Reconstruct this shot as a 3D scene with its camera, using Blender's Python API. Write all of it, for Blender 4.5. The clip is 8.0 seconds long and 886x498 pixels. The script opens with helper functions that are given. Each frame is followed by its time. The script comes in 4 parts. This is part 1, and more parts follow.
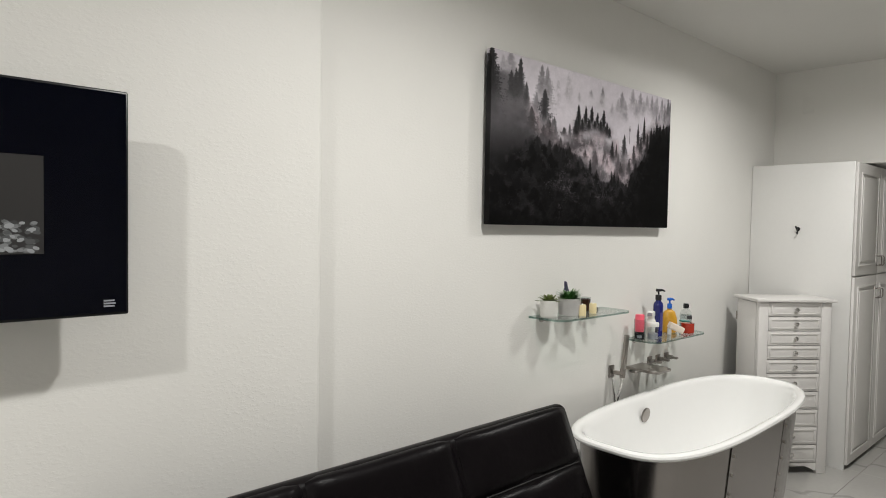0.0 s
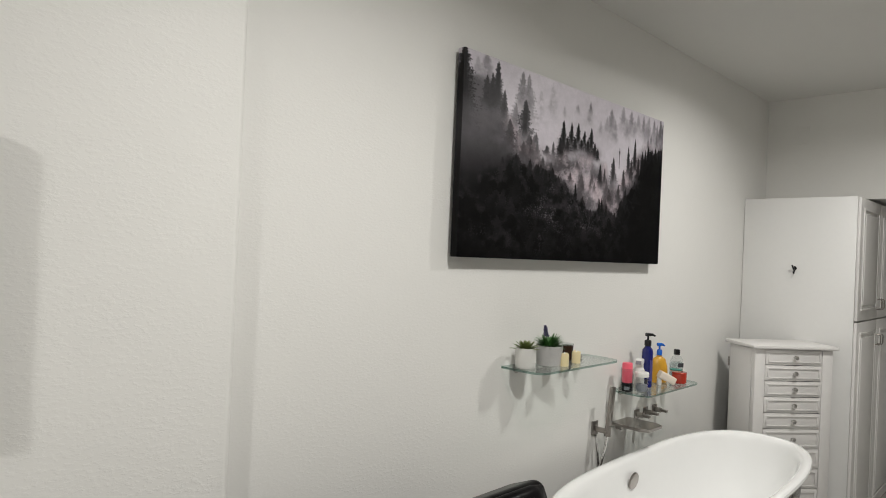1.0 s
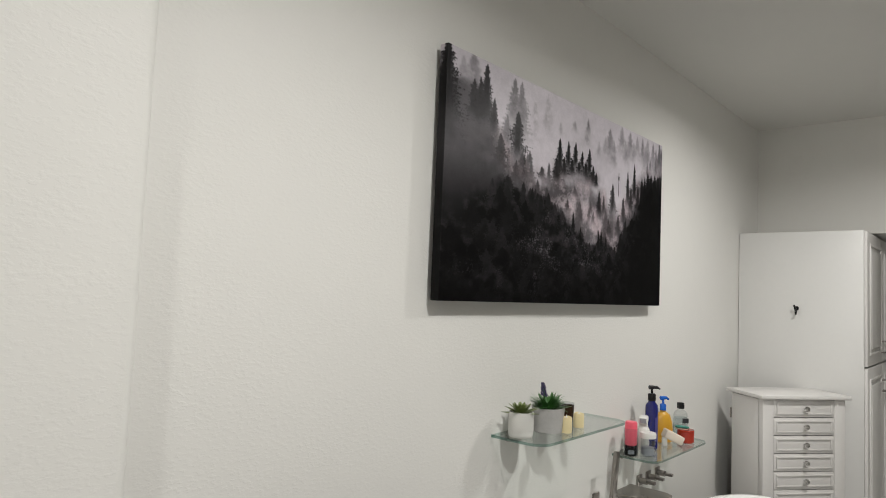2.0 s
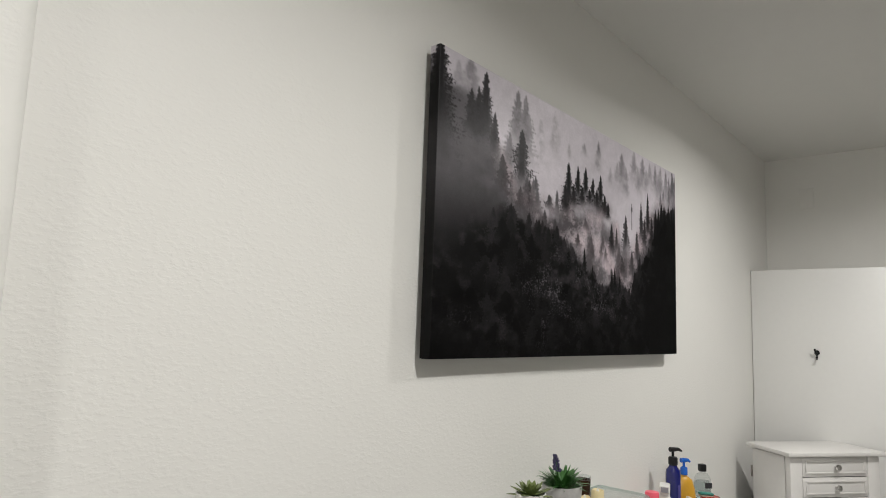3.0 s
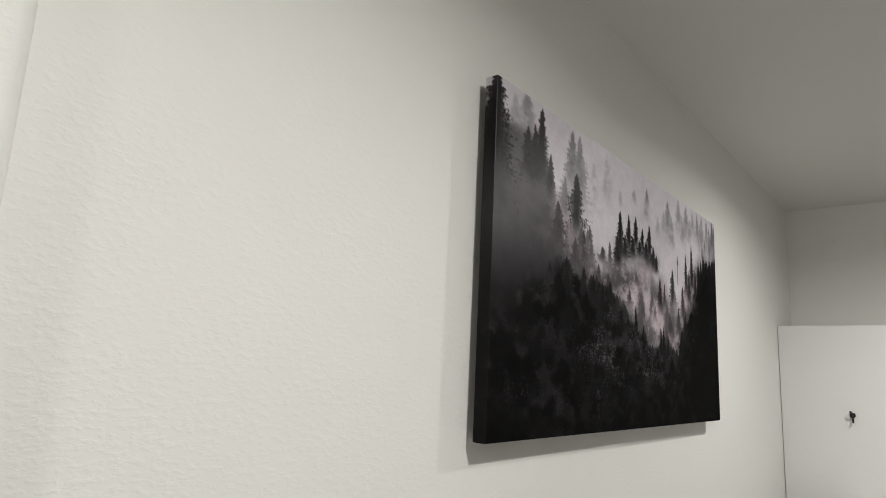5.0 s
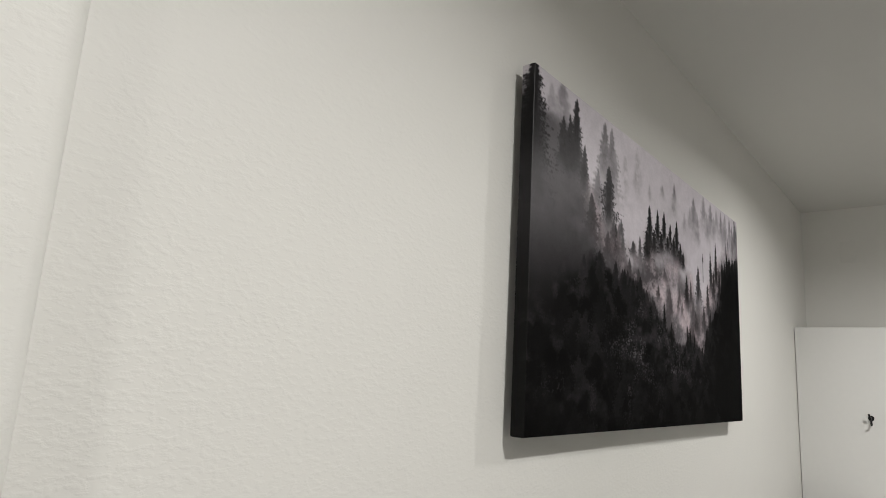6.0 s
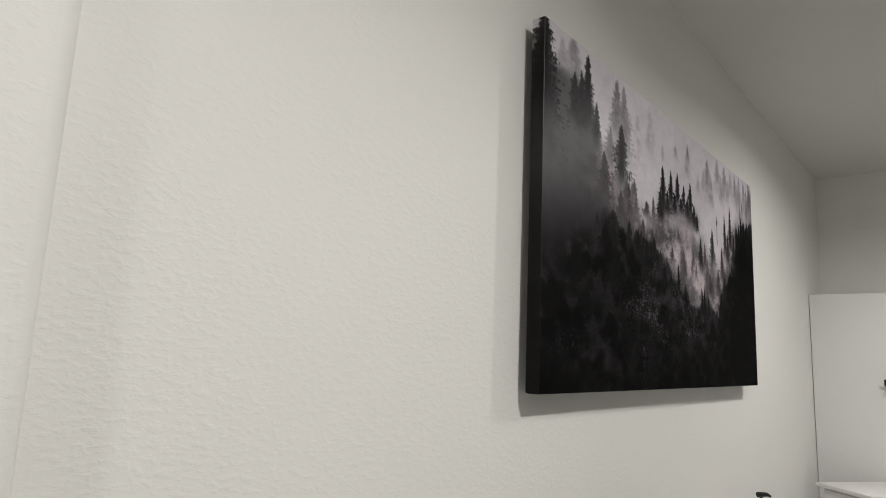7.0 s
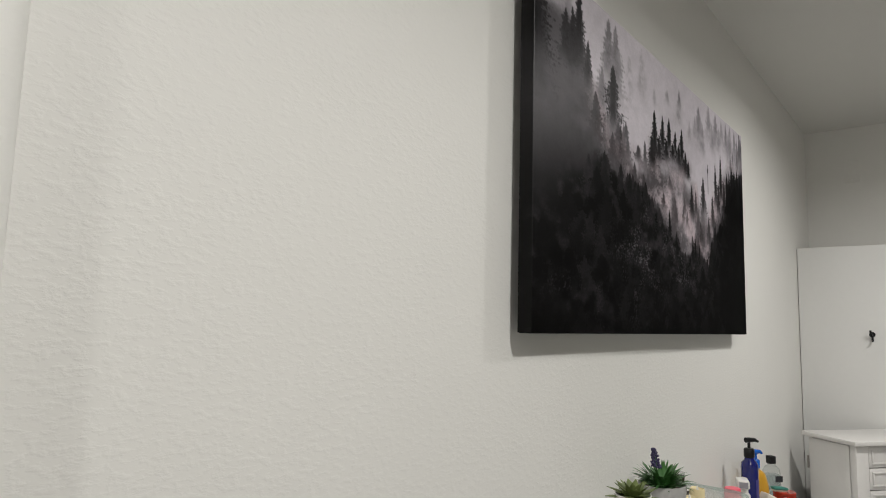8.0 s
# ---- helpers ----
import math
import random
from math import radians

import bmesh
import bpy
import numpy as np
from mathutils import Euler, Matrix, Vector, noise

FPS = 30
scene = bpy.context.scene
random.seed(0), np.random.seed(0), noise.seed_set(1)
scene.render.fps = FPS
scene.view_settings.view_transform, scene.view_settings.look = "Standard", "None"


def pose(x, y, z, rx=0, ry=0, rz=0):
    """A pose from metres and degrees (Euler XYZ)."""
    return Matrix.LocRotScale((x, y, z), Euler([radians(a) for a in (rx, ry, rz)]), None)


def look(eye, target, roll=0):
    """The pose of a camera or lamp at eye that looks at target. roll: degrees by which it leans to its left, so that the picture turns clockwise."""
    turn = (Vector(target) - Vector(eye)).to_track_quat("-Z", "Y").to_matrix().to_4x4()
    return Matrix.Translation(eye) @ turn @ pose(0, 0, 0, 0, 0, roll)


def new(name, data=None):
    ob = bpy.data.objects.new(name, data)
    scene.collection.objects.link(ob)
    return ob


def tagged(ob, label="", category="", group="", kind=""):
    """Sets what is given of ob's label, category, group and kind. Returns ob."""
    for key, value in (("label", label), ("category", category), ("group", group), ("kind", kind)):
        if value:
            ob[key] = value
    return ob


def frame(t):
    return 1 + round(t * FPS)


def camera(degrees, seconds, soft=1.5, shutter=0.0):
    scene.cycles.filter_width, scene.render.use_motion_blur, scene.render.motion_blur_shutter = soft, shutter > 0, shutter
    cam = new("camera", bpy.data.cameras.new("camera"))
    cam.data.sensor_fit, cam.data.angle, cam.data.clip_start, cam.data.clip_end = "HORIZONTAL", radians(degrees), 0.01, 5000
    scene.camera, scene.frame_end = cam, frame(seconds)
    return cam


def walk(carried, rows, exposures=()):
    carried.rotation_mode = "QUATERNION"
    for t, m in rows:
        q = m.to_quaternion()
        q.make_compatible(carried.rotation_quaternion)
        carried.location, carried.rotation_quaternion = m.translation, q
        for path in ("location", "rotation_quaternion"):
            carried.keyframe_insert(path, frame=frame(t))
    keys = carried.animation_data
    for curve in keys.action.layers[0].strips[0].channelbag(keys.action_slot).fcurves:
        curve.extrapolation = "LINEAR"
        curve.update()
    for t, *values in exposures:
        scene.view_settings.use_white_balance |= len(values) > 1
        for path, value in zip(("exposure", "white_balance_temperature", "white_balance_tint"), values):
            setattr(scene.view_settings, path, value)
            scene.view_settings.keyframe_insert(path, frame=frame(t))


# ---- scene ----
cam = camera(69.9, 8.0, soft=0.95)
PATH = [
    (0, (-1.78, -1.709, 1.409), (-0.429, -0.235, 1.334), 1.0),
    (0.5, (-1.63, -1.57, 1.416), (-0.243, -0.131, 1.348), 1.9),
    (1, (-1.463, -1.432, 1.428), (-0.051, -0.015, 1.438), 2.5),
    (1.5, (-1.331, -1.268, 1.432), (0.126, 0.1, 1.499), 2.4),
    (3, (-0.982, -0.884, 1.479), (0.532, 0.4, 1.727), 2.0),
    (3.5, (-0.914, -0.824, 1.503), (0.578, 0.476, 1.793), 3.1),
    (4, (-0.893, -0.752, 1.528), (0.616, 0.519, 1.857), 3.5),
    (4.5, (-0.906, -0.702, 1.537), (0.619, 0.537, 1.909), 2.6),
    (6, (-0.94, -0.596, 1.513), (0.581, 0.645, 1.898), 3.3),
    (6.5, (-0.935, -0.584, 1.495), (0.575, 0.686, 1.824), 3.4),
    (7, (-0.928, -0.583, 1.475), (0.584, 0.685, 1.801), 2.4),
    (7.5, (-0.915, -0.573, 1.454), (0.613, 0.681, 1.752), 1.3),
    (8, (-0.908, -0.567, 1.43), (0.638, 0.681, 1.659), 1.5),
]
walk(cam, [(t, look(eye, target, roll)) for t, eye, target, roll in PATH],
     exposures=[(0.0, -0.08), (1.0, -0.22), (1.5, -0.25), (3.0, -0.22), (4.5, -0.20), (6.0, -0.29), (8.0, -0.39)])

# ---- world and light ----
world = bpy.data.worlds.new("world")
world.use_nodes = True
scene.world = world
world.node_tree.nodes["Background"].inputs[0].default_value = (0.9, 0.92, 1.0, 1)
world.node_tree.nodes["Background"].inputs[1].default_value = 0.02

CEILING = 2.496
WALL = 0.021          # face of the north wall
LAMP_POWER = 25.0
# place, strength and beam of the ceiling lamps
LAMPS = [(-2.65, -1.25, 1.12, 166), (-0.46, -1.2, 1.04, 167), (1.56, -1.02, 0.78, 161), (-2.65, -3.5, 0.32, 164)]


# ---- materials ----
def mat(name, color, rough=0.5, metal=0.0, vary=0.06, scale=6.0, bump=0.0, bump_scale=80.0, coat=0.0, tone=None, rough_vary=0.08):
    """A surface with two scales of tone, uneven gloss and fine relief."""
    m = bpy.data.materials.new(name)
    m.use_nodes = True
    nt = m.node_tree
    b = nt.nodes["Principled BSDF"]
    b.inputs["Metallic"].default_value = metal
    b.inputs["Coat Weight"].default_value = coat
    geo = nt.nodes.new("ShaderNodeTexCoord")
    n1, n2 = nt.nodes.new("ShaderNodeTexNoise"), nt.nodes.new("ShaderNodeTexNoise")
    n1.inputs["Scale"].default_value, n1.inputs["Detail"].default_value = scale, 5
    n2.inputs["Scale"].default_value, n2.inputs["Detail"].default_value = scale * 14, 4
    for n in (n1, n2):
        nt.links.new(geo.outputs["Object"], n.inputs["Vector"])
    add = nt.nodes.new("ShaderNodeMath")
    add.operation = "MULTIPLY_ADD"
    add.inputs[1].default_value = 0.4
    nt.links.new(n2.outputs["Fac"], add.inputs[0])
    nt.links.new(n1.outputs["Fac"], add.inputs[2])
    ramp = nt.nodes.new("ShaderNodeValToRGB")
    ramp.color_ramp.elements[0].position, ramp.color_ramp.elements[1].position = 0.45, 0.95
    dark = tone or tuple(c * (1 - vary) for c in color)
    lite = tuple(min(1, c * (1 + vary)) for c in color)
    ramp.color_ramp.elements[0].color, ramp.color_ramp.elements[1].color = (*dark, 1), (*lite, 1)
    nt.links.new(add.outputs[0], ramp.inputs[0])
    nt.links.new(ramp.outputs[0], b.inputs["Base Color"])
    mr = nt.nodes.new("ShaderNodeMapRange")
    mr.inputs["To Min"].default_value, mr.inputs["To Max"].default_value = max(0.02, rough - rough_vary), min(1, rough + rough_vary)
    nt.links.new(n1.outputs["Fac"], mr.inputs["Value"])
    nt.links.new(mr.outputs[0], b.inputs["Roughness"])
    if bump:
        n3, bp = nt.nodes.new("ShaderNodeTexNoise"), nt.nodes.new("ShaderNodeBump")
        n3.inputs["Scale"].default_value, n3.inputs["Detail"].default_value = bump_scale, 3
        nt.links.new(geo.outputs["Object"], n3.inputs["Vector"])
        bp.inputs["Strength"].default_value, bp.inputs["Distance"].default_value = bump, 0.004
        nt.links.new(n3.outputs["Fac"], bp.inputs["Height"])
        nt.links.new(bp.outputs[0], b.inputs["Normal"])
    return m


def wall_mat():
    """Off-white paint on a hand-sprayed, flattened orange-peel texture."""
    m = mat("wall_paint", (0.795, 0.785, 0.755), 0.55, vary=0.012, scale=1.3)
    nt = m.node_tree
    b = nt.nodes["Principled BSDF"]
    geo = [n for n in nt.nodes if n.type == "TEX_COORD"][0]
    mp = nt.nodes.new("ShaderNodeMapping")
    mp.inputs["Scale"].default_value = (0.75, 1, 1.35)
    nt.links.new(geo.outputs["Object"], mp.inputs["Vector"])
    big, small = nt.nodes.new("ShaderNodeTexNoise"), nt.nodes.new("ShaderNodeTexNoise")
    big.inputs["Scale"].default_value, big.inputs["Detail"].default_value, big.inputs["Distortion"].default_value = 100, 4, 0.15
    small.inputs["Scale"].default_value, small.inputs["Detail"].default_value = 260, 2
    patch = nt.nodes.new("ShaderNodeTexNoise")
    patch.inputs["Scale"].default_value = 5
    for n in (big, small, patch):
        nt.links.new(mp.outputs[0], n.inputs["Vector"])
    rp = nt.nodes.new("ShaderNodeMapRange")
    rp.interpolation_type = "SMOOTHSTEP"
    rp.inputs["From Min"].default_value, rp.inputs["From Max"].default_value = 0.42, 0.72
    nt.links.new(big.outputs["Fac"], rp.inputs["Value"])
    pr = nt.nodes.new("ShaderNodeMapRange")
    pr.inputs["From Min"].default_value, pr.inputs["From Max"].default_value = 0.35, 0.65
    pr.inputs["To Min"].default_value, pr.inputs["To Max"].default_value = 0.45, 1.0
    nt.links.new(patch.outputs["Fac"], pr.inputs["Value"])
    mul, mad = nt.nodes.new("ShaderNodeMath"), nt.nodes.new("ShaderNodeMath")
    mul.operation, mad.operation = "MULTIPLY", "MULTIPLY_ADD"
    nt.links.new(rp.outputs[0], mul.inputs[0])
    nt.links.new(pr.outputs[0], mul.inputs[1])
    nt.links.new(small.outputs["Fac"], mad.inputs[0])
    mad.inputs[1].default_value = 0.22
    nt.links.new(mul.outputs[0], mad.inputs[2])
    bp = nt.nodes.new("ShaderNodeBump")
    bp.inputs["Strength"].default_value, bp.inputs["Distance"].default_value = 0.19, 0.0018
    nt.links.new(mad.outputs[0], bp.inputs["Height"])
    nt.links.new(bp.outputs[0], b.inputs["Normal"])
    return m


def glass_mat(name, color, rough=0.03, haze=0.0, haze_color=(0.8, 0.85, 0.85)):
    """Thin clear sheet: tinted light passes, the surface mirrors by Fresnel, a little haze."""
    m = bpy.data.materials.new(name)
    m.use_nodes = True
    nt = m.node_tree
    nt.nodes.remove(nt.nodes["Principled BSDF"])
    out = nt.nodes["Material Output"]
    tr, gl, df = nt.nodes.new("ShaderNodeBsdfTransparent"), nt.nodes.new("ShaderNodeBsdfGlossy"), nt.nodes.new("ShaderNodeBsdfTranslucent")
    tr.inputs["Color"].default_value = (*color, 1)
    gl.inputs["Roughness"].default_value = rough
    df.inputs["Color"].default_value = (*haze_color, 1)
    fr, pw = nt.nodes.new("ShaderNodeLayerWeight"), nt.nodes.new("ShaderNodeMath")
    fr.inputs["Blend"].default_value = 0.5
    pw.operation = "POWER"
    pw.inputs[1].default_value = 4.0
    nt.links.new(fr.outputs["Facing"], pw.inputs[0])
    m1, m2 = nt.nodes.new("ShaderNodeMixShader"), nt.nodes.new("ShaderNodeMixShader")
    m1.inputs[0].default_value = haze
    nt.links.new(tr.outputs[0], m1.inputs[1])
    nt.links.new(df.outputs[0], m1.inputs[2])
    nt.links.new(pw.outputs[0], m2.inputs[0])
    nt.links.new(m1.outputs[0], m2.inputs[1])
    nt.links.new(gl.outputs[0], m2.inputs[2])
    nt.links.new(m2.outputs[0], out.inputs["Surface"])
    return m


def glow_mat(name, color, strength):
    m = bpy.data.materials.new(name)
    m.use_nodes = True
    b = m.node_tree.nodes["Principled BSDF"]
    b.inputs["Base Color"].default_value = (0.004, 0.004, 0.004, 1)
    b.inputs["Emission Color"].default_value, b.inputs["Emission Strength"].default_value = (*color, 1), strength
    return m


def brushed_mat():
    m = mat("brushed_steel", (0.31, 0.29, 0.28), 0.24, 1.0, vary=0.05, scale=3)
    nt = m.node_tree
    b = nt.nodes["Principled BSDF"]
    geo = [n for n in nt.nodes if n.type == "TEX_COORD"][0]
    mp, n3, bp = nt.nodes.new("ShaderNodeMapping"), nt.nodes.new("ShaderNodeTexNoise"), nt.nodes.new("ShaderNodeBump")
    mp.inputs["Scale"].default_value = (1, 1, 60)
    n3.inputs["Scale"].default_value = 12
    nt.links.new(geo.outputs["Object"], mp.inputs["Vector"])
    nt.links.new(mp.outputs[0], n3.inputs["Vector"])
    bp.inputs["Strength"].default_value, bp.inputs["Distance"].default_value = 0.08, 0.002
    nt.links.new(n3.outputs["Fac"], bp.inputs["Height"])
    nt.links.new(bp.outputs[0], b.inputs["Normal"])
    return m


def marble_mat():
    """Polished white porcelain with thin grey veins, turned tile by tile."""
    m = mat("marble_tile", (0.47, 0.46, 0.44), 0.18, vary=0.05, scale=3)
    nt = m.node_tree
    b = nt.nodes["Principled BSDF"]
    geo = [n for n in nt.nodes if n.type == "TEX_COORD"][0]
    base = [n for n in nt.nodes if n.type == "VALTORGB"][0]
    info, off = nt.nodes.new("ShaderNodeObjectInfo"), nt.nodes.new("ShaderNodeVectorMath")
    off.operation = "MULTIPLY_ADD"
    off.inputs[0].default_value = (37, 19, 53)
    nt.links.new(info.outputs["Random"], off.inputs[1])
    nt.links.new(geo.outputs["Object"], off.inputs[2])
    w = nt.nodes.new("ShaderNodeTexWave")
    w.inputs["Scale"].default_value, w.inputs["Distortion"].default_value = 0.9, 9
    w.inputs["Detail"].default_value, w.inputs["Detail Scale"].default_value = 4, 1.4
    w.wave_type, w.bands_direction = "BANDS", "DIAGONAL"
    nt.links.new(off.outputs[0], w.inputs["Vector"])
    r = nt.nodes.new("ShaderNodeValToRGB")
    r.color_ramp.elements[0].color, r.color_ramp.elements[1].color = (0.42, 0.42, 0.42, 1), (1, 1, 1, 1)
    r.color_ramp.elements[0].position, r.color_ramp.elements[1].position = 0.0, 0.035
    nt.links.new(w.outputs["Fac"], r.inputs[0])
    mx = nt.nodes.new("ShaderNodeMix")
    mx.data_type, mx.blend_type = "RGBA", "MULTIPLY"
    mx.inputs[0].default_value = 0.45
    nt.links.new(base.outputs[0], mx.inputs[6])
    nt.links.new(r.outputs[0], mx.inputs[7])
    nt.links.new(mx.outputs[2], b.inputs["Base Color"])
    return m


def leather_mat():
    m = mat("black_leather", (0.0045, 0.0036, 0.0042), 0.31, vary=0.3, scale=5, bump=0.3, bump_scale=38, rough_vary=0.1)
    m.node_tree.nodes["Principled BSDF"].inputs["Specular IOR Level"].default_value = 0.08
    return m


def print_mat(name="canvas_print"):
    """Ink on woven canvas: the picture's tones, a satin coat and the weave."""
    m = bpy.data.materials.new(name)
    m.use_nodes = True
    nt = m.node_tree
    b = nt.nodes["Principled BSDF"]
    at = nt.nodes.new("ShaderNodeAttribute")
    at.attribute_name = "ink"
    nt.links.new(at.outputs["Color"], b.inputs["Base Color"])
    b.inputs["Roughness"].default_value = 0.8
    b.inputs["Specular IOR Level"].default_value = 0.0
    geo = nt.nodes.new("ShaderNodeTexCoord")
    v, bp = nt.nodes.new("ShaderNodeTexNoise"), nt.nodes.new("ShaderNodeBump")
    v.inputs["Scale"].default_value, v.inputs["Detail"].default_value = 420, 2
    nt.links.new(geo.outputs["Object"], v.inputs["Vector"])
    bp.inputs["Strength"].default_value, bp.inputs["Distance"].default_value = 0.8, 0.0005
    nt.links.new(v.outputs["Fac"], bp.inputs["Height"])
    gl, mx = nt.nodes.new("ShaderNodeBsdfGlossy"), nt.nodes.new("ShaderNodeMixShader")
    gl.inputs["Roughness"].default_value = 0.35
    mx.inputs[0].default_value = 0.019
    nt.links.new(bp.outputs[0], gl.inputs["Normal"])
    nt.links.new(bp.outputs[0], b.inputs["Normal"])
    nt.links.new(b.outputs[0], mx.inputs[1])
    nt.links.new(gl.outputs[0], mx.inputs[2])
    nt.links.new(mx.outputs[0], nt.nodes["Material Output"].inputs["Surface"])
    return m


M_WALL = wall_mat()
M_CEIL = mat("ceiling_paint", (0.72, 0.71, 0.68), 0.8, vary=0.015, scale=1.5, bump=0.12, bump_scale=150)
M_WHITE = mat("white_lacquer", (0.74, 0.722, 0.705), 0.32, vary=0.025, scale=4, bump=0.04, bump_scale=60)
M_PANEL = mat("white_laminate", (0.74, 0.735, 0.72), 0.4, vary=0.02, scale=3, bump=0.03, bump_scale=40)
# near-black colour that stands in for shade in gaps, behind and under things
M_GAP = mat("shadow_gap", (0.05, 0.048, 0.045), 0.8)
M_ENAMEL = mat("white_enamel", (0.93, 0.93, 0.92), 0.08, vary=0.01, scale=2, coat=0.6, rough_vary=0.03)
M_STEEL = brushed_mat()
M_CHROME = mat("chrome", (0.72, 0.71, 0.7), 0.12, 1.0, vary=0.03)
M_NICKEL = mat("brushed_nickel", (0.33, 0.305, 0.285), 0.3, 1.0, vary=0.06, scale=20)
M_BLACK = mat("black_plastic", (0.012, 0.012, 0.013), 0.3, vary=0.2)
M_LEATHER = leather_mat()
M_STITCH = mat("dark_thread", (0.02, 0.02, 0.02), 0.7)
M_MARBLE = marble_mat()
M_GROUT = mat("grout", (0.38, 0.37, 0.36), 0.9, vary=0.1, scale=20)
M_PRINT = print_mat()
M_EDGE = mat("printed_canvas_edge", (0.005, 0.005, 0.005), 0.55, vary=0.3, scale=20, bump=0.3, bump_scale=400)
M_SHELF = glass_mat("shelf_glass", (0.945, 0.97, 0.96), 0.03, 0.02)
M_SHELFEDGE = glass_mat("green_glass_edge", (0.60, 0.72, 0.68), 0.1, 0.30, (0.25, 0.42, 0.38))
M_CLEAR = glass_mat("clear_plastic", (0.93, 0.94, 0.94), 0.06, 0.08)
M_SCREEN = mat("screen_glass", (0.001, 0.0013, 0.004), 0.1, vary=0.1)
M_SCREEN.node_tree.nodes["Principled BSDF"].inputs["Specular IOR Level"].default_value = 0.12
M_EDGE.node_tree.nodes["Principled BSDF"].inputs["Specular IOR Level"].default_value = 0.12
M_BLACK.node_tree.nodes["Principled BSDF"].inputs["Specular IOR Level"].default_value = 0.25
M_POTWHITE = mat("white_ceramic", (0.68, 0.67, 0.64), 0.35, vary=0.03, scale=12)
M_CONCRETE = mat("grey_concrete", (0.44, 0.43, 0.42), 0.8, vary=0.12, scale=14, bump=0.2, bump_scale=120)
M_WAX = mat("ivory_wax", (0.80, 0.68, 0.40), 0.5, vary=0.06, scale=18)
M_SOIL = mat("pebbles", (0.28, 0.22, 0.17), 0.85, vary=0.5, scale=60, bump=0.8, bump_scale=150)
M_LEAF = mat("succulent_leaf", (0.15, 0.19, 0.06), 0.45, vary=0.35, scale=30)
M_LEAF_DARK = mat("grass_leaf", (0.05, 0.15, 0.035), 0.4, vary=0.4, scale=30)
M_LAVENDER = mat("lavender_bloom", (0.06, 0.05, 0.12), 0.7, vary=0.4, scale=60)
M_BLUE = mat("blue_plastic", (0.008, 0.012, 0.14), 0.12, vary=0.15, coat=0.4)
M_BLUECAP = mat("sky_blue_plastic", (0.01, 0.12, 0.55), 0.25, vary=0.08)
M_YELLOW = mat("amber_shampoo", (0.62, 0.33, 0.03), 0.35, vary=0.12, scale=15)
M_PINK = mat("pink_plastic", (0.90, 0.13, 0.19), 0.3, vary=0.06)
M_RED = mat("red_gel", (0.38, 0.032, 0.016), 0.2, vary=0.15, scale=15)
M_CREAM = mat("white_plastic", (0.80, 0.79, 0.76), 0.35, vary=0.03)
M_SPONGE = mat("pale_pumice", (0.78, 0.68, 0.58), 0.8, vary=0.1, scale=30, bump=0.4, bump_scale=150)
M_TEAL = mat("teal_plastic", (0.04, 0.22, 0.18), 0.4, vary=0.1)
M_AMBER = mat("dark_brown_glass", (0.035, 0.015, 0.008), 0.12, vary=0.2)
M_LABEL = mat("grey_label", (0.30, 0.31, 0.34), 0.5, vary=0.1)
M_DARKLABEL = mat("dark_label", (0.03, 0.03, 0.035), 0.45, vary=0.1)
M_LILAC = mat("lilac_highlight", (0.07, 0.06, 0.24), 0.4, vary=0.15)


# ---- mesh helpers ----
def link(name, bm, material, smooth=False):
    bmesh.ops.recalc_face_normals(bm, faces=bm.faces[:])
    me = bpy.data.meshes.new(name)
    bm.to_mesh(me)
    bm.free()
    me.materials.append(material)
    if smooth:
        for p in me.polygons:
            p.use_smooth = True
        me.set_sharp_from_angle(angle=radians(38))
    return new(name, me)


def part(name, bm, material, parent, label="", smooth=True):
    ob = link(name, bm, material, smooth)
    ob.parent = parent
    if label:
        tagged(ob, label)
    return ob


def thing(name, label, category, x, y, z, rz=0.0, group="", kind=""):
    ob = new(name)
    ob.empty_display_size = 0.05
    ob.matrix_basis = pose(x, y, z, 0, 0, rz)
    return tagged(ob, label, category, group, kind)


def box(x0, x1, y0, y1, z0, z1, bevel=0.0, seg=2, bm=None):
    b = bmesh.new()
    bmesh.ops.create_cube(b, size=1, matrix=Matrix.LocRotScale(((x0 + x1) / 2, (y0 + y1) / 2, (z0 + z1) / 2), None, (x1 - x0, y1 - y0, z1 - z0)))
    if bevel:
        bmesh.ops.bevel(b, geom=b.edges[:], offset=bevel, segments=seg, profile=0.5, affect="EDGES")
    return merge(bm, b)


def merge(into, b):
    if into is None:
        return b
    me = bpy.data.meshes.new("tmp")
    b.to_mesh(me)
    b.free()
    into.from_mesh(me)
    bpy.data.meshes.remove(me)
    return into


def rings(rows, closed_bottom=True, closed_top=True):
    """A skin over rings of points, from the first to the last."""
    b = bmesh.new()
    vs = [[b.verts.new(p) for p in r] for r in rows]
    n = len(vs[0])
    for r0, r1 in zip(vs, vs[1:]):
        for i in range(n):
            b.faces.new((r0[i], r0[(i + 1) % n], r1[(i + 1) % n], r1[i]))
    if closed_bottom:
        b.faces.new(vs[0][::-1])
    if closed_top:
        b.faces.new(vs[-1])
    return b


def lathe(profile, seg=28, x=0.0, y=0.0, sx=1.0, sy=1.0, bottom=True, top=True):
    """Turned body from (radius, height) pairs."""
    return rings([[(x + sx * r * math.cos(2 * math.pi * i / seg), y + sy * r * math.sin(2 * math.pi * i / seg), z) for i in range(seg)] for r, z in profile], bottom, top)


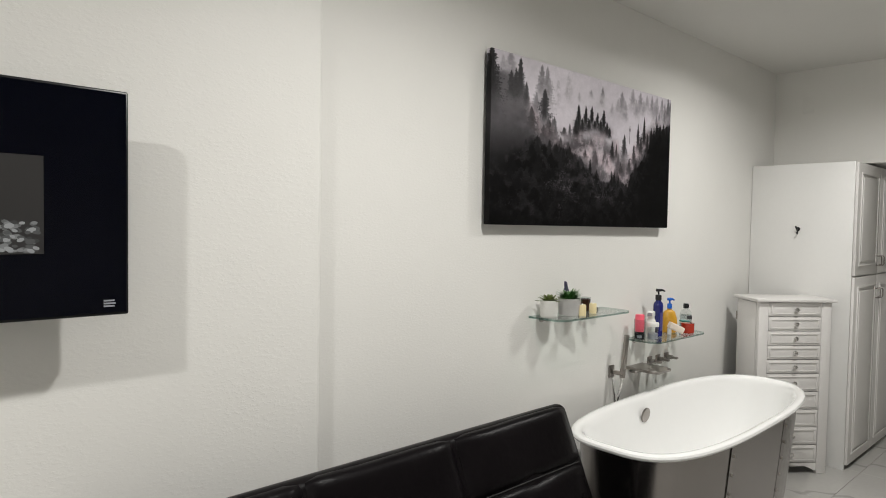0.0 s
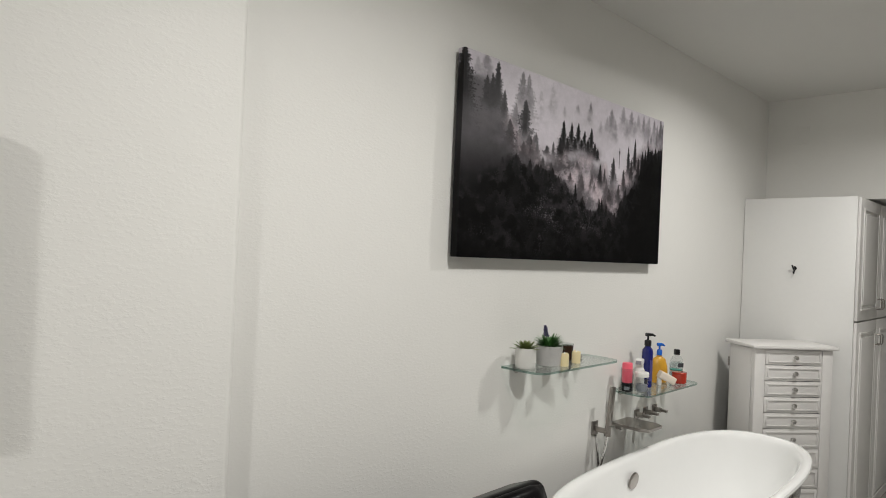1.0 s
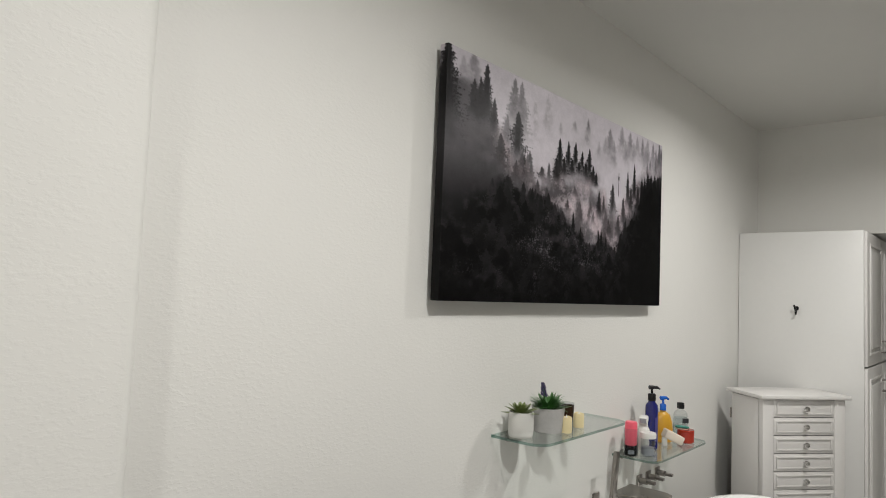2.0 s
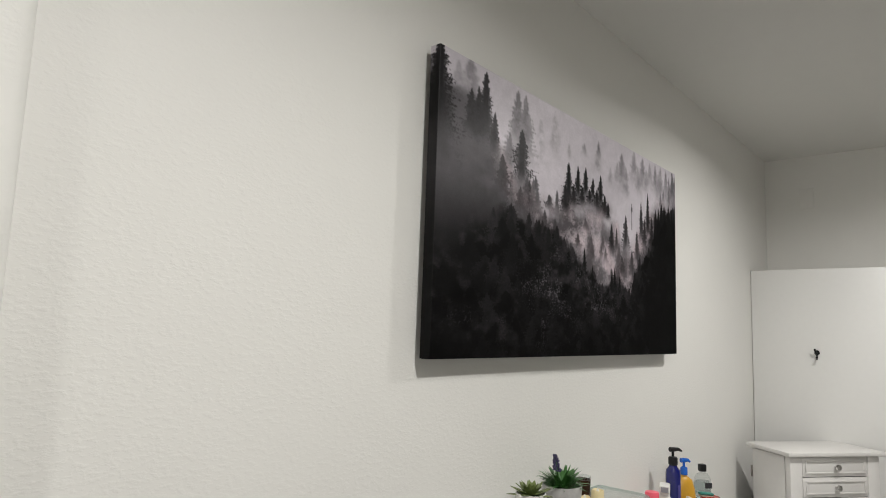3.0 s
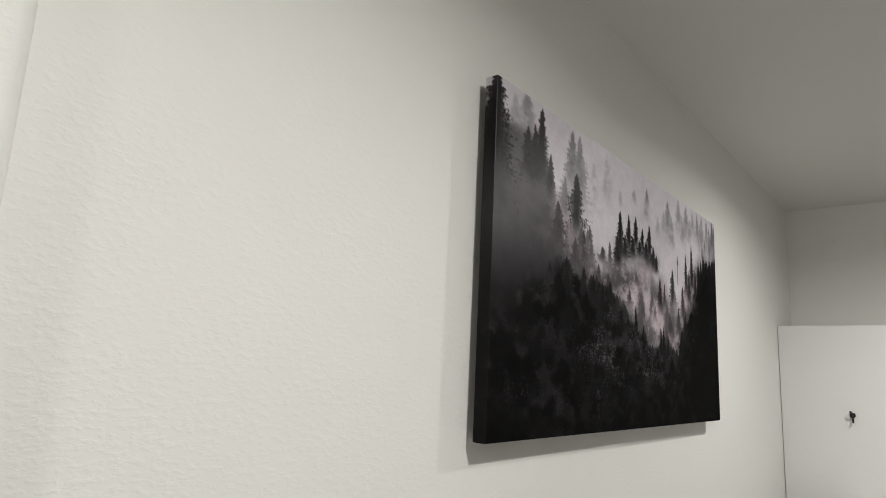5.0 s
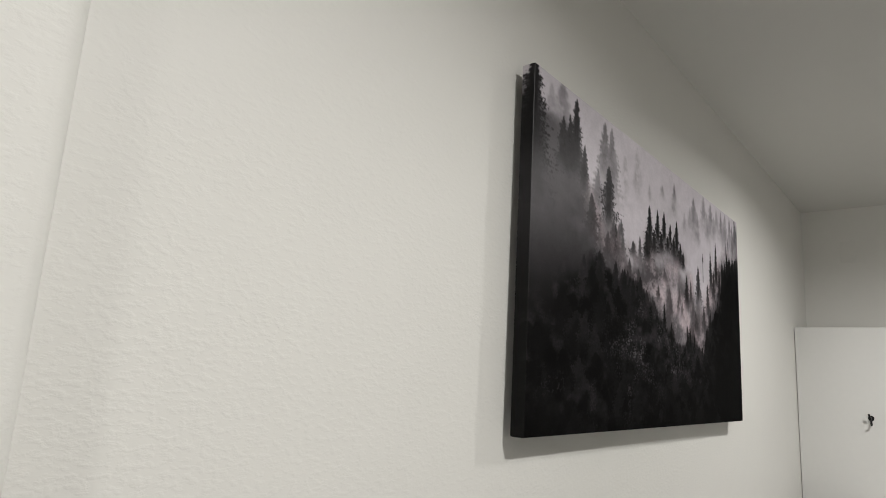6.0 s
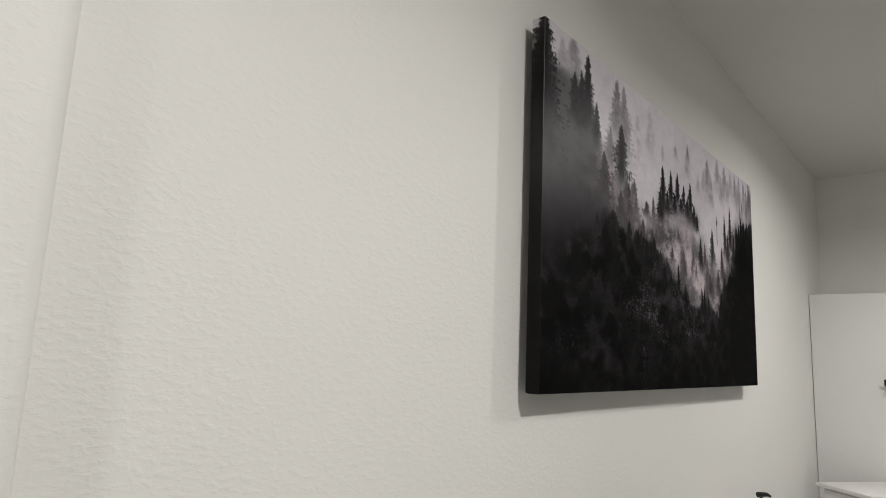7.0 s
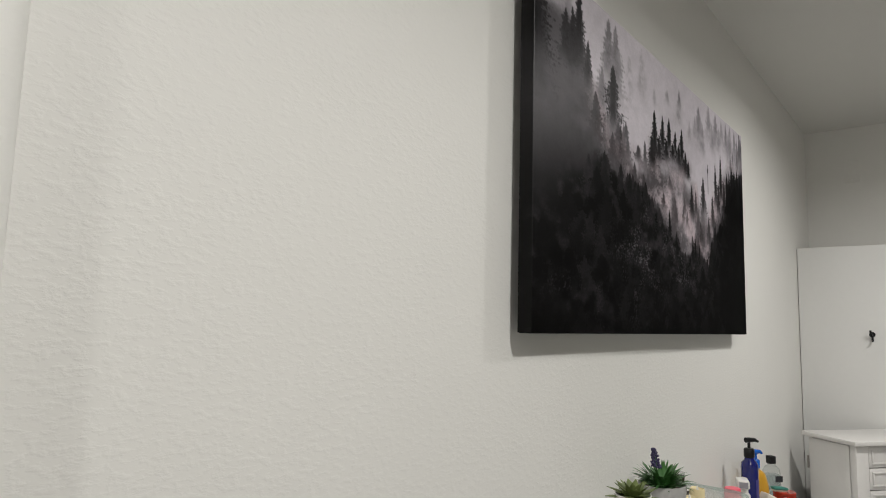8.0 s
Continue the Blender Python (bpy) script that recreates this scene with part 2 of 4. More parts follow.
def tube(points, radius, seg=10, bm=None):
    """A round bar along points; radius may be a list."""
    pts = [Vector(p) for p in points]
    rad = radius if isinstance(radius, (list, tuple)) else [radius] * len(pts)
    rows = []
    for i, p in enumerate(pts):
        d = (pts[min(i + 1, len(pts) - 1)] - pts[max(i - 1, 0)]).normalized()
        s = d.orthogonal().normalized() if i == 0 else (s - d * s.dot(d)).normalized()
        t = d.cross(s)
        rows.append([p + rad[i] * (math.cos(2 * math.pi * k / seg) * s + math.sin(2 * math.pi * k / seg) * t) for k in range(seg)])
    return merge(bm, rings(rows))


def slab(outline, z0, z1, bevel=0.0):
    """A flat plate with the given outline (x, y)."""
    b = rings([[(x, y, z0) for x, y in outline], [(x, y, z1) for x, y in outline]])
    if bevel:
        es = [e for e in b.edges if abs(e.verts[0].co.z - e.verts[1].co.z) < 1e-6]
        bmesh.ops.bevel(b, geom=es, offset=bevel, segments=2, profile=0.5, affect="EDGES")
    return b


def moved(b, m):
    bmesh.ops.transform(b, matrix=m, verts=b.verts[:])
    return b


# ---- the room ----
WEST, EAST, SOUTH, FLOOR = -4.0, 4.2, -4.3, -0.03


def structure(name, bm, material, label, category):
    return tagged(link(name, bm, material), label, category, kind="structure")


floor = structure("floor", box(WEST - .1, EAST + .1, SOUTH - .1, 0.2, FLOOR - 0.12, FLOOR - 0.004), M_GROUT, "grey grout bed under polished marble floor tiles", "floor")
structure("ceiling", box(WEST - .1, EAST + .1, SOUTH - .1, 0.2, CEILING, CEILING + 0.12), M_CEIL, "flat matt white painted ceiling", "ceiling")
structure("wall_north", box(-0.80, EAST + .1, WALL, 0.2, FLOOR - 0.004, CEILING), M_WALL, "off-white wall with fine sprayed orange-peel texture", "wall")
b = box(WEST - .1, -0.750, -0.044, 0.2, FLOOR - 0.004, CEILING)
es = [e for e in b.edges if all(v.co.x > -0.77 and v.co.y < 0 for v in e.verts)]
bmesh.ops.bevel(b, geom=es, offset=0.02, segments=6, profile=0.5, affect="EDGES")
tagged(link("wall_north_step", b, M_WALL, True), "off-white textured wall section standing slightly proud with rounded corner", "wall", kind="structure")
structure("wall_south", box(WEST - .1, EAST + .1, SOUTH - .1, SOUTH, FLOOR - 0.004, CEILING), M_WALL, "plain off-white wall behind the room", "wall")
structure("wall_west", box(WEST - .1, WEST, SOUTH, -0.044, FLOOR - 0.004, CEILING), M_WALL, "plain off-white end wall", "wall")
structure("wall_east", box(EAST, EAST + .1, SOUTH, WALL, FLOOR - 0.004, CEILING), M_WALL, "plain off-white wall behind the tall cabinet", "wall")
b = box(2.93, EAST, SOUTH, WALL, 1.85, CEILING)
structure("soffit", b, M_WALL, "off-white dropped bulkhead above the tall white cabinet", "soffit")


# ---- recessed downlights ----
def downlight(x, y, strength, beam):
    t = thing("downlight", "round white recessed ceiling downlight, switched on", "ceiling light", x, y, CEILING, group="ceiling downlights")
    part("trim_ring", lathe([(0.052, -0.0005), (0.075, -0.0005), (0.075, -0.004), (0.056, -0.007), (0.052, -0.004)], 32, bottom=False, top=False), M_WHITE, t, "white metal trim ring")
    part("lens", lathe([(0.0515, -0.0045), (0.0515, -0.001)], 32), M_GLOW, t, "bright frosted lens")
    d = bpy.data.lights.new("downlight_lamp", "AREA")
    d.shape, d.size, d.energy, d.color, d.spread = "DISK", 0.09, LAMP_POWER * strength, (1.0, 0.985, 0.945), radians(beam)
    lamp = new("lamp", d)
    lamp.parent = t
    lamp.matrix_basis = pose(0, 0, -0.012)


M_GLOW = glow_mat("lit_lens", (1.0, 0.98, 0.94), 75.0)
for lamp_row in LAMPS:
    downlight(*lamp_row)


# ---- forest canvas ----
CW, CH = 1.379, 0.676


def ink(nx, nz):
    """Tones of the print, row by row from below: misty conifers on a steep valley side."""
    rng = np.random.RandomState(7)
    u, v = np.meshgrid(np.linspace(0, 1, nx), np.linspace(0, 1, nz))

    def soft(cells, seed):
        r = np.random.RandomState(seed)
        cx, cz = cells
        g = r.rand(cz + 2, cx + 2)
        x, z = u * cx, v * cz
        i, j = np.floor(x).astype(int).clip(0, cx), np.floor(z).astype(int).clip(0, cz)
        fx, fz = x - i, z - j
        fx, fz = fx * fx * (3 - 2 * fx), fz * fz * (3 - 2 * fz)
        return (g[j, i] * (1 - fx) + g[j, i + 1] * fx) * (1 - fz) + (g[j + 1, i] * (1 - fx) + g[j + 1, i + 1] * fx) * fz

    def fbm(cx, cz, seed, octaves=5):
        s, a, tot = 0, 1.0, 0
        for k in range(octaves):
            s = s + a * soft((int(cx * 2 ** k), int(cz * 2 ** k)), seed + k)
            tot += a
            a *= 0.55
        return s / tot

    def step(x, lo, hi):
        q = np.clip((x - lo) / (hi - lo), 0, 1)
        return q * q * (3 - 2 * q)

    def over(tone, a):
        img[:] = img * (1 - a) + tone * a

    def blur(a, n):
        for _ in range(n):
            p = np.pad(a, 1, mode="edge")
            a = (p[1:-1, 1:-1] * 2 + p[:-2, 1:-1] + p[2:, 1:-1] + p[1:-1, :-2] + p[1:-1, 2:]) / 6
        return a

    cloud = fbm(4, 3, 11)
    clump = fbm(22, 15, 401, 5)
    wisps = fbm(16, 6, 31)
    rise = fbm(26, 7, 45, 4)
    fine = fbm(70, 40, 51, 3)
    twig = 0.5 * soft((430, 240), 301) + 0.5 * soft((260, 330), 302)

    # pale sky and drifting mist
    img = 0.61 + 0.26 * (cloud - 0.5) + 0.16 * (wisps - 0.5) + 0.10 * step(u, 0.05, 0.3) * step(1 - u, 0.45, 0.75)

    def tree(x, top, bottom, half, tone, veil=0.0, wide=1.0):
        """One fir: random drooping boughs on either side, its foot lost in mist where veil is set."""
        half = half * wide
        c0, c1 = max(0, int((x - 1.9 * half) * nx)), min(nx, int((x + 1.9 * half) * nx) + 2)
        r0, r1 = max(0, int(bottom * nz) - 1), min(nz, int(top * nz) + 2)
        if c1 <= c0 or r1 <= r0:
            return
        win = (slice(r0, r1), slice(c0, c1))
        U, V, F, G = u[win], v[win], fine[win], twig[win]
        h = np.clip((top - V) / (top - bottom), 0, 1)
        n = max(6, int((top - bottom) / 0.0135))
        lean = 0.10 * half * (rng.rand() - 0.5)
        d = U - x - lean * h
        right = (d > 0).astype(int)
        # boughs droop: the further out, the lower they hang
        q = h * n + np.where(right, 0.45, 0.0) - 0.55 * np.abs(d) / half + 1.1 * (F - 0.5)
        k = np.clip(np.floor(q), 0, n).astype(int)
        f = q - np.floor(q)
        bough = 0.78 + 0.50 * rng.rand(2, n + 1)
        w = half * (0.03 + np.minimum(1, 1.12 * h) ** 0.82) * bough[right, k] * (1.20 - 0.42 * f) * (0.22 + 0.66 * F + 1.0 * G)
        w = np.maximum(w, half * (0.035 + 0.45 * h))
        a = np.clip((w - np.abs(d)) / 0.0022 + 0.5, 0, 1) * (V < top) * (V > bottom)
        a = a * (1 - 0.75 * np.clip(1.3 * np.abs(d) / (half + 1e-6) - 0.2, 0, 1) * (G < 0.52))
        if veil:
            a = a * (1 - step(h + 0.35 * (rise[win] - 0.5), 0.62 - 0.2 * veil, 1.0))
        else:
            a = a * np.clip((1 - h) / 0.08, 0, 1)
        img[win] = img[win] * (1 - a) + tone * (0.45 + 0.6 * F + 0.55 * G) * a

    # far trees, pale behind the mist
    for x, t, b, w, c in ((0.354, 0.985, 0.74, .026, .50), (0.30, 0.93, 0.72, .020, .56), (0.078, 1.01, 0.80, .036, .27), (0.046, 0.978, 0.80, .024, .34), (0.066, 0.95, 0.76, .03, .36),
                          (0.66, 0.955, 0.74, .036, .30), (0.636, 0.90, 0.75, .020, .40), (0.682, 0.90, 0.70, .022, .36), (0.729, 1.0, 0.78, .026, .34), (0.752, 0.93, 0.76, .022, .36),
                          (0.78, 0.99, 0.80, .026, .30), (0.803, 0.94, 0.78, .022, .36), (0.825, 0.985, 0.82, .020, .34), (0.861, 0.99, 0.82, .020, .30), (0.88, 0.95, 0.80, .02, .34),
                          (0.896, 0.995, 0.80, .020, .28), (0.934, 0.99, 0.78, .022, .26), (0.955, 0.96, 0.76, .02, .26), (0.979, 1.01, 0.72, .026, .13), (0.998, 0.98, 0.70, .022, .12),
                          (0.409, 0.878, 0.80, .010, .40), (0.475, 0.912, 0.84, .014, .30), (0.541, 0.957, 0.84, .014, .24), (0.535, 0.88, 0.80, .02, .44), (0.60, 0.86, 0.74, .02, .46)):
        tree(x, t, b, w, c, 1.0, 1.15)
    img = blur(img, 5)
    for x, t, b, w, c in ((0.220, 0.985, 0.68, .034, .21), (0.246, 0.982, 0.66, .034, .25), (0.196, 0.81, 0.62, .024, .20), (0.895, 0.855, 0.76, .010, .17), (0.954, 0.90, 0.78, .012, .15), (0.915, 0.88, 0.8, .010, .22)):
        tree(x, t, b, w, c, 0.9, 1.1)
    img = blur(img, 2)

    # rosy scrub on the mid slope, half drowned in mist
    upper = np.interp(u, (0, 0.15, 0.21, 0.27, 0.33, 0.38, 0.47, 0.60, 0.66, 0.72, 0.78, 0.86, 1.0), (0.86, 0.80, 0.67, 0.645, 0.62, 0.66, 0.66, 0.66, 0.56, 0.52, 0.66, 0.82, 0.84))
    slope = step(upper - v + 0.16 * (clump - 0.5) + 0.10 * (rise - 0.5), -0.03, 0.10)
    mid = np.clip(0.125 + 1.10 * (clump - 0.5) + 0.75 * (rise - 0.5) + 0.30 * (twig - 0.5), 0.022, 0.55)
    over(mid, 0.90 * slope)
    # brighter mist lying in the valley
    pool = np.exp(-(((u - 0.60 - 0.25 * (0.45 - v)) / 0.085) ** 2 + ((v - 0.47) / 0.13) ** 2)) + 0.8 * np.exp(-(((u - 0.73) / 0.06) ** 2 + ((v - 0.66) / 0.10) ** 2)) + 0.6 * np.exp(-(((u - 0.31) / 0.05) ** 2 + ((v - 0.68) / 0.06) ** 2))
    over(0.50 + 0.4 * (rise - 0.5), np.clip(pool * (0.05 + 1.7 * (0.6 * rise + 0.4 * clump - 0.30)), 0, 0.80))

    # left shoulder: dim haze, thicker and darker downwards
    brow = np.interp(v, (0.40, 0.50, 0.60, 0.70, 0.80, 0.86, 0.93), (0.36, 0.26, 0.185, 0.158, 0.15, 0.14, 0.03))
    hz = step(brow - u + 0.10 * (clump - 0.5) + 0.05 * (rise - 0.5), -0.012, 0.03) * step(0.93 - v + 0.12 * (clump - 0.5), 0.0, 0.10)
    gloom = 0.010 + 0.092 * step(v, 0.34, 0.74) * (0.55 + 0.9 * cloud) + 0.10 * (clump - 0.5) * step(u, 0.05, 0.14) * step(v, 0.45, 0.6)
    over(np.clip(gloom, 0.006, 0.3), hz)

    # dark trees of the shoulder
    tree(-0.002, 1.05, 0.60, 0.052, 0.016, 0.35)
    tree(0.122, 0.990, 0.66, 0.034, 0.030, 0.8)
    tree(0.102, 0.925, 0.70, 0.024, 0.034, 0.8)
    tree(0.082, 0.905, 0.68, 0.032, 0.036, 0.8)
    tree(0.150, 0.86, 0.66, 0.022, 0.055, 0.9)
    tree(0.236, 0.842, 0.56, 0.040, 0.034, 0.7)
    tree(0.262, 0.66, 0.50, 0.028, 0.050, 0.8)
    tree(0.175, 0.72, 0.56, 0.026, 0.060, 0.9)

    # grey trees scattered over the mid slope
    for k in range(26):
        x = 0.20 + 0.52 * rng.rand()
        ln = float(np.interp(x, (0.2, 0.30, 0.37, 0.52, 0.70, 0.78), (0.52, 0.50, 0.47, 0.39, 0.30, 0.45)))
        t = ln + 0.02 + 0.18 * rng.rand()
        tree(x, t, t - 0.07 - 0.06 * rng.rand(), 0.012 + 0.014 * rng.rand(), 0.05 + 0.10 * rng.rand(), 1.0)
    img = blur(img, 1)

    # island of dark firs, its foot trailing into the mist
    for x, t, b, w in ((0.409, 0.797, 0.57, .026), (0.396, 0.70, 0.56, .022), (0.430, 0.71, 0.60, .018), (0.448, 0.800, 0.62, .020), (0.466, 0.72, 0.62, .018), (0.482, 0.808, 0.62, .023), (0.500, 0.72, 0.63, .018),
                       (0.515, 0.775, 0.63, .017), (0.533, 0.73, 0.63, .018), (0.551, 0.802, 0.61, .022), (0.572, 0.72, 0.60, .020), (0.588, 0.69, 0.60, .014)):
        tree(x, t, b, w, 0.010, 0.45)
    foot = np.exp(-(((u - 0.49) / 0.105) ** 4 + ((v - 0.655) / 0.035) ** 2))
    over(0.035, np.clip(foot * (1.3 * clump + 0.1), 0, 0.8))

    # trees of the right slope
    for x, t, b, w, c in ((0.681, 0.662, 0.42, .026, .040), (0.606, 0.597, 0.44, .018, .022), (0.632, 0.587, 0.46, .011, .05), (0.770, 0.760, 0.48, .020, .024), (0.811, 0.820, 0.52, .019, .014),
                          (0.790, 0.68, 0.46, .020, .03), (0.835, 0.70, 0.46, .022, .022), (0.861, 0.750, 0.46, .024, .008), (0.745, 0.60, 0.42, .020, .05), (0.715, 0.50, 0.36, .016, .05),
                          (0.66, 0.46, 0.36, .022, .06), (0.645, 0.52, 0.40, .014, .10)):
        tree(x, t, b, w, c, 0.5)
    snag = (np.abs(u - 0.715) < 0.0016) * (v > 0.60) * (v < 0.728) + (np.abs(u - 0.715) < 0.004) * (v > 0.69) * (v < 0.712)
    over(0.05, 0.9 * snag)

    # near slopes with a ragged skyline of tree tops
    us = np.array([0, 0.06, 0.115, 0.16, 0.20, 0.253, 0.307, 0.365, 0.421, 0.441, 0.513, 0.540, 0.592, 0.648, 0.708, 0.724, 0.75, 0.79, 0.835, 0.862, 0.90, 1.0])
    vs = np.array([0.30, 0.36, 0.44, 0.50, 0.525, 0.520, 0.495, 0.475, 0.435, 0.410, 0.375, 0.305, 0.322, 0.310, 0.282, 0.34, 0.44, 0.50, 0.56, 0.69, 0.765, 0.79])
    line = np.interp(u, us, vs) + 0.04 * (fbm(34, 3, 71) - 0.5) + 0.13 * (clump - 0.5) + 0.05 * (rise - 0.5)
    edge = 0.016 + 0.09 * np.clip(1 - u / 0.22, 0, 1)
    a = 1 / (1 + np.exp(-np.clip((line - v) / (edge * 0.45), -40, 40)))
    depth = np.clip((line - v) / 0.3, 0, 1)
    crowns = fbm(44, 30, 91, 4)
    over(0.0016 + 0.085 * np.clip(crowns - 0.46, 0, 1) * (0.35 + 1.3 * twig) * (1 - 0.72 * depth) * step(0.97 - u, 0.0, 0.2), a)
    for k in range(46):
        x = 0.15 + 0.85 * rng.rand()
        ln = float(np.interp(x, us, vs))
        size = 0.6 + 0.8 * rng.rand()
        tree(x, ln + (0.030 * rng.rand()) * size, ln - 0.10, 0.018 * size, 0.006 + 0.018 * rng.rand(), 0.6)
    for x, t, w in ((0.478, 0.456, .014), (0.622, 0.396, .016), (0.608, 0.386, .014), (0.648, 0.36, .014), (0.73, 0.40, .014), (0.90, 0.80, .016), (0.925, 0.79, .014), (0.95, 0.805, .016), (0.975, 0.79, .014), (0.995, 0.80, .014), (0.88, 0.77, .014)):
        tree(x, t, t - 0.16, w, 0.006, 0.5)

    # rank below rank of crowns down the near slope, each catching a little sky
    for rank in range(10):
        for k in range(26):
            x = rng.rand()
            ln = float(np.interp(x, us, vs))
            t = ln - 0.01 - (rank + rng.rand()) * ln / 11
            glint = 0.017 * (1 - rank / 14) * rng.rand() ** 1.6 * (0.25 + 0.75 * (0.12 < x < 0.80))
            tree(x, t, t - 0.11, 0.026 + 0.016 * rng.rand(), 0.0015 + glint, 1.0)
    # bare pale boughs of dead trees in the near wood
    near = (v < line + 0.01) * 1.0
    spot = np.exp(-(((u - 0.44) / 0.10) ** 2 + ((v - 0.31) / 0.09) ** 2)) + 0.55 * np.exp(-(((u - 0.33) / 0.10) ** 2 + ((v - 0.22) / 0.12) ** 2)) + 0.5 * np.exp(-(((u - 0.16) / 0.12) ** 2 + ((v - 0.09) / 0.06) ** 2)) + 0.4 * np.exp(-(((u - 0.60) / 0.10) ** 2 + ((v - 0.20) / 0.10) ** 2))
    ridge = np.clip(1 - 7 * np.abs(soft((120, 70), 131) + 0.35 * (fine - 0.5) - 0.5), 0, 1) + 0.8 * np.clip(1 - 7 * np.abs(soft((190, 84), 133) + 0.35 * (fine - 0.5) - 0.5), 0, 1)
    fibre = ridge * np.clip(3 * (clump - 0.45), 0, 1) * np.clip(3 * (twig - 0.38), 0, 1)
    img = img + near * spot * (0.19 * fibre + 0.018 * np.clip(crowns - 0.42, 0, 1) * 3)
    img = img * (0.86 + 0.16 * fine + 0.12 * twig)
    rosy = slope * (1 - hz) * (1 - a) * np.clip(0.35 + 2 * (clump - 0.4), 0, 1)
    return np.clip(img, 0.0012, 0.82), rosy


def forest_canvas():
    t = thing("wall_canvas", "wide canvas print of misty black-and-white conifer forest on the wall", "wall art", 0, -0.0145, 1.415)
    # stretched canvas body, hung a little clear of the wall
    part("stretched_canvas", box(0, CW, -0.0098, 0.0165, 0, CH, 0.003), M_EDGE, t, "black wrapped canvas edge")
    part("hanging_cleat", box(0.3, 1.08, 0.017, 0.0345, 0.55, 0.59), M_GAP, t)
    nx, nz, side = 900, 442, 18
    tone, rosy = ink(nx, nz)
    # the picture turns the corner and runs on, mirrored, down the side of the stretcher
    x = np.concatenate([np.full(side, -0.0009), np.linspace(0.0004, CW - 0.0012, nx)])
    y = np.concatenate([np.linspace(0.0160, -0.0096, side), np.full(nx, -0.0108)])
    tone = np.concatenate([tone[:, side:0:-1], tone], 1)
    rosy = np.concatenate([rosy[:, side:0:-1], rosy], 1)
    # side face: shade multiplied into the mirrored wood, pale at its very top alone
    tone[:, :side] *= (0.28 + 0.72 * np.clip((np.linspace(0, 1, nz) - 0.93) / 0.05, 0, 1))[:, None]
    nx += side
    z = np.linspace(0.0012, CH - 0.0012, nz)
    co = np.stack([np.tile(x, nz), np.tile(y, nz), np.repeat(z, nx)], 1)
    i = (np.arange(nz - 1)[:, None] * nx + np.arange(nx - 1)[None]).ravel()
    me = bpy.data.meshes.new("print")
    me.from_pydata(co.tolist(), [], np.stack([i, i + 1, i + nx + 1, i + nx], 1).tolist())
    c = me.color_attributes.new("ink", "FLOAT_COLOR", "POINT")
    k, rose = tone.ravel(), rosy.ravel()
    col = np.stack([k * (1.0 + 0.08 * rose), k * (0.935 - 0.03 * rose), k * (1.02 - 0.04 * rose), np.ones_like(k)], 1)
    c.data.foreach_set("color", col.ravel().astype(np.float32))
    me.materials.append(M_PRINT)
    ob = new("print", me)
    ob.parent = t
    tagged(ob, "printed picture of dark firs rising from pale mist")


forest_canvas()


# ---- television on the projecting wall ----
def television():
    w, h = 0.86, 0.491
    t = thing("television", "black flat television showing a dark still picture, on a wall arm", "television", -1.343 - w / 2, -0.197, 1.199)
    part("casing", box(-w / 2, w / 2, 0.0, 0.035, 0, h, 0.004), M_BLACK, t, "thin black plastic casing")
    part("screen", box(-w / 2 + 0.006, w / 2 - 0.006, -0.0022, -0.0004, 0.006, h - 0.006), M_SCREEN, t, "glossy black screen")
    part("rear_housing", box(-0.28, 0.28, 0.0355, 0.075, 0.05, 0.38, 0.012), M_BLACK, t)
    part("wall_arm", box(-0.06, 0.06, 0.0755, 0.146, 0.16, 0.28, 0.004), M_BLACK, t)
    part("wall_plate", box(-0.12, 0.12, 0.1465, 0.1525, 0.1, 0.34, 0.002), M_BLACK, t)
    # the picture on the screen: grey field over a bed of pale stones
    x1 = w / 2 - 0.163
    pic = part("screen_picture", box(-x1, x1, -0.0032, -0.0024, 0.137, 0.337), glow_mat("grey_field", (0.5, 0.44, 0.42), 0.022), t, "dim grey picture field", False)
    rng = random.Random(4)
    for tone in range(5):
        b = bmesh.new()
        for k in range(110):
            sx, sz = rng.uniform(-x1 + 0.012, x1 - 0.012), 0.143 + rng.random() ** 1.3 * 0.062
            r = rng.uniform(0.003, 0.0075)
            e = bmesh.new()
            bmesh.ops.create_circle(e, cap_ends=True, segments=9, radius=1)
            moved(e, pose(sx, -0.0034 - 0.00004 * (k % 9) - 0.0001 * tone, sz, 90, rng.uniform(-25, 25)) @ Matrix.Diagonal((r * 1.25, r * 0.72, 1, 1)))
            merge(b, e)
        s = part("stone_bed", b, glow_mat("stone_tone", (0.9, 0.92, 0.9), (0.10, 0.03, 0.17, 0.06, 0.26)[tone]), t, "pale stones in the screen picture", False)
        tagged(s, kind="stuff")
    bars = bmesh.new()
    for k in range(3):
        box(w / 2 - 0.052, w / 2 - 0.03 + 0.002 * (k % 2), -0.0032, -0.0024, 0.019 + 0.006 * k, 0.0225 + 0.006 * k, bm=bars)
    part("badge", bars, M_LABEL, t, "small pale badge bars", False)


television()


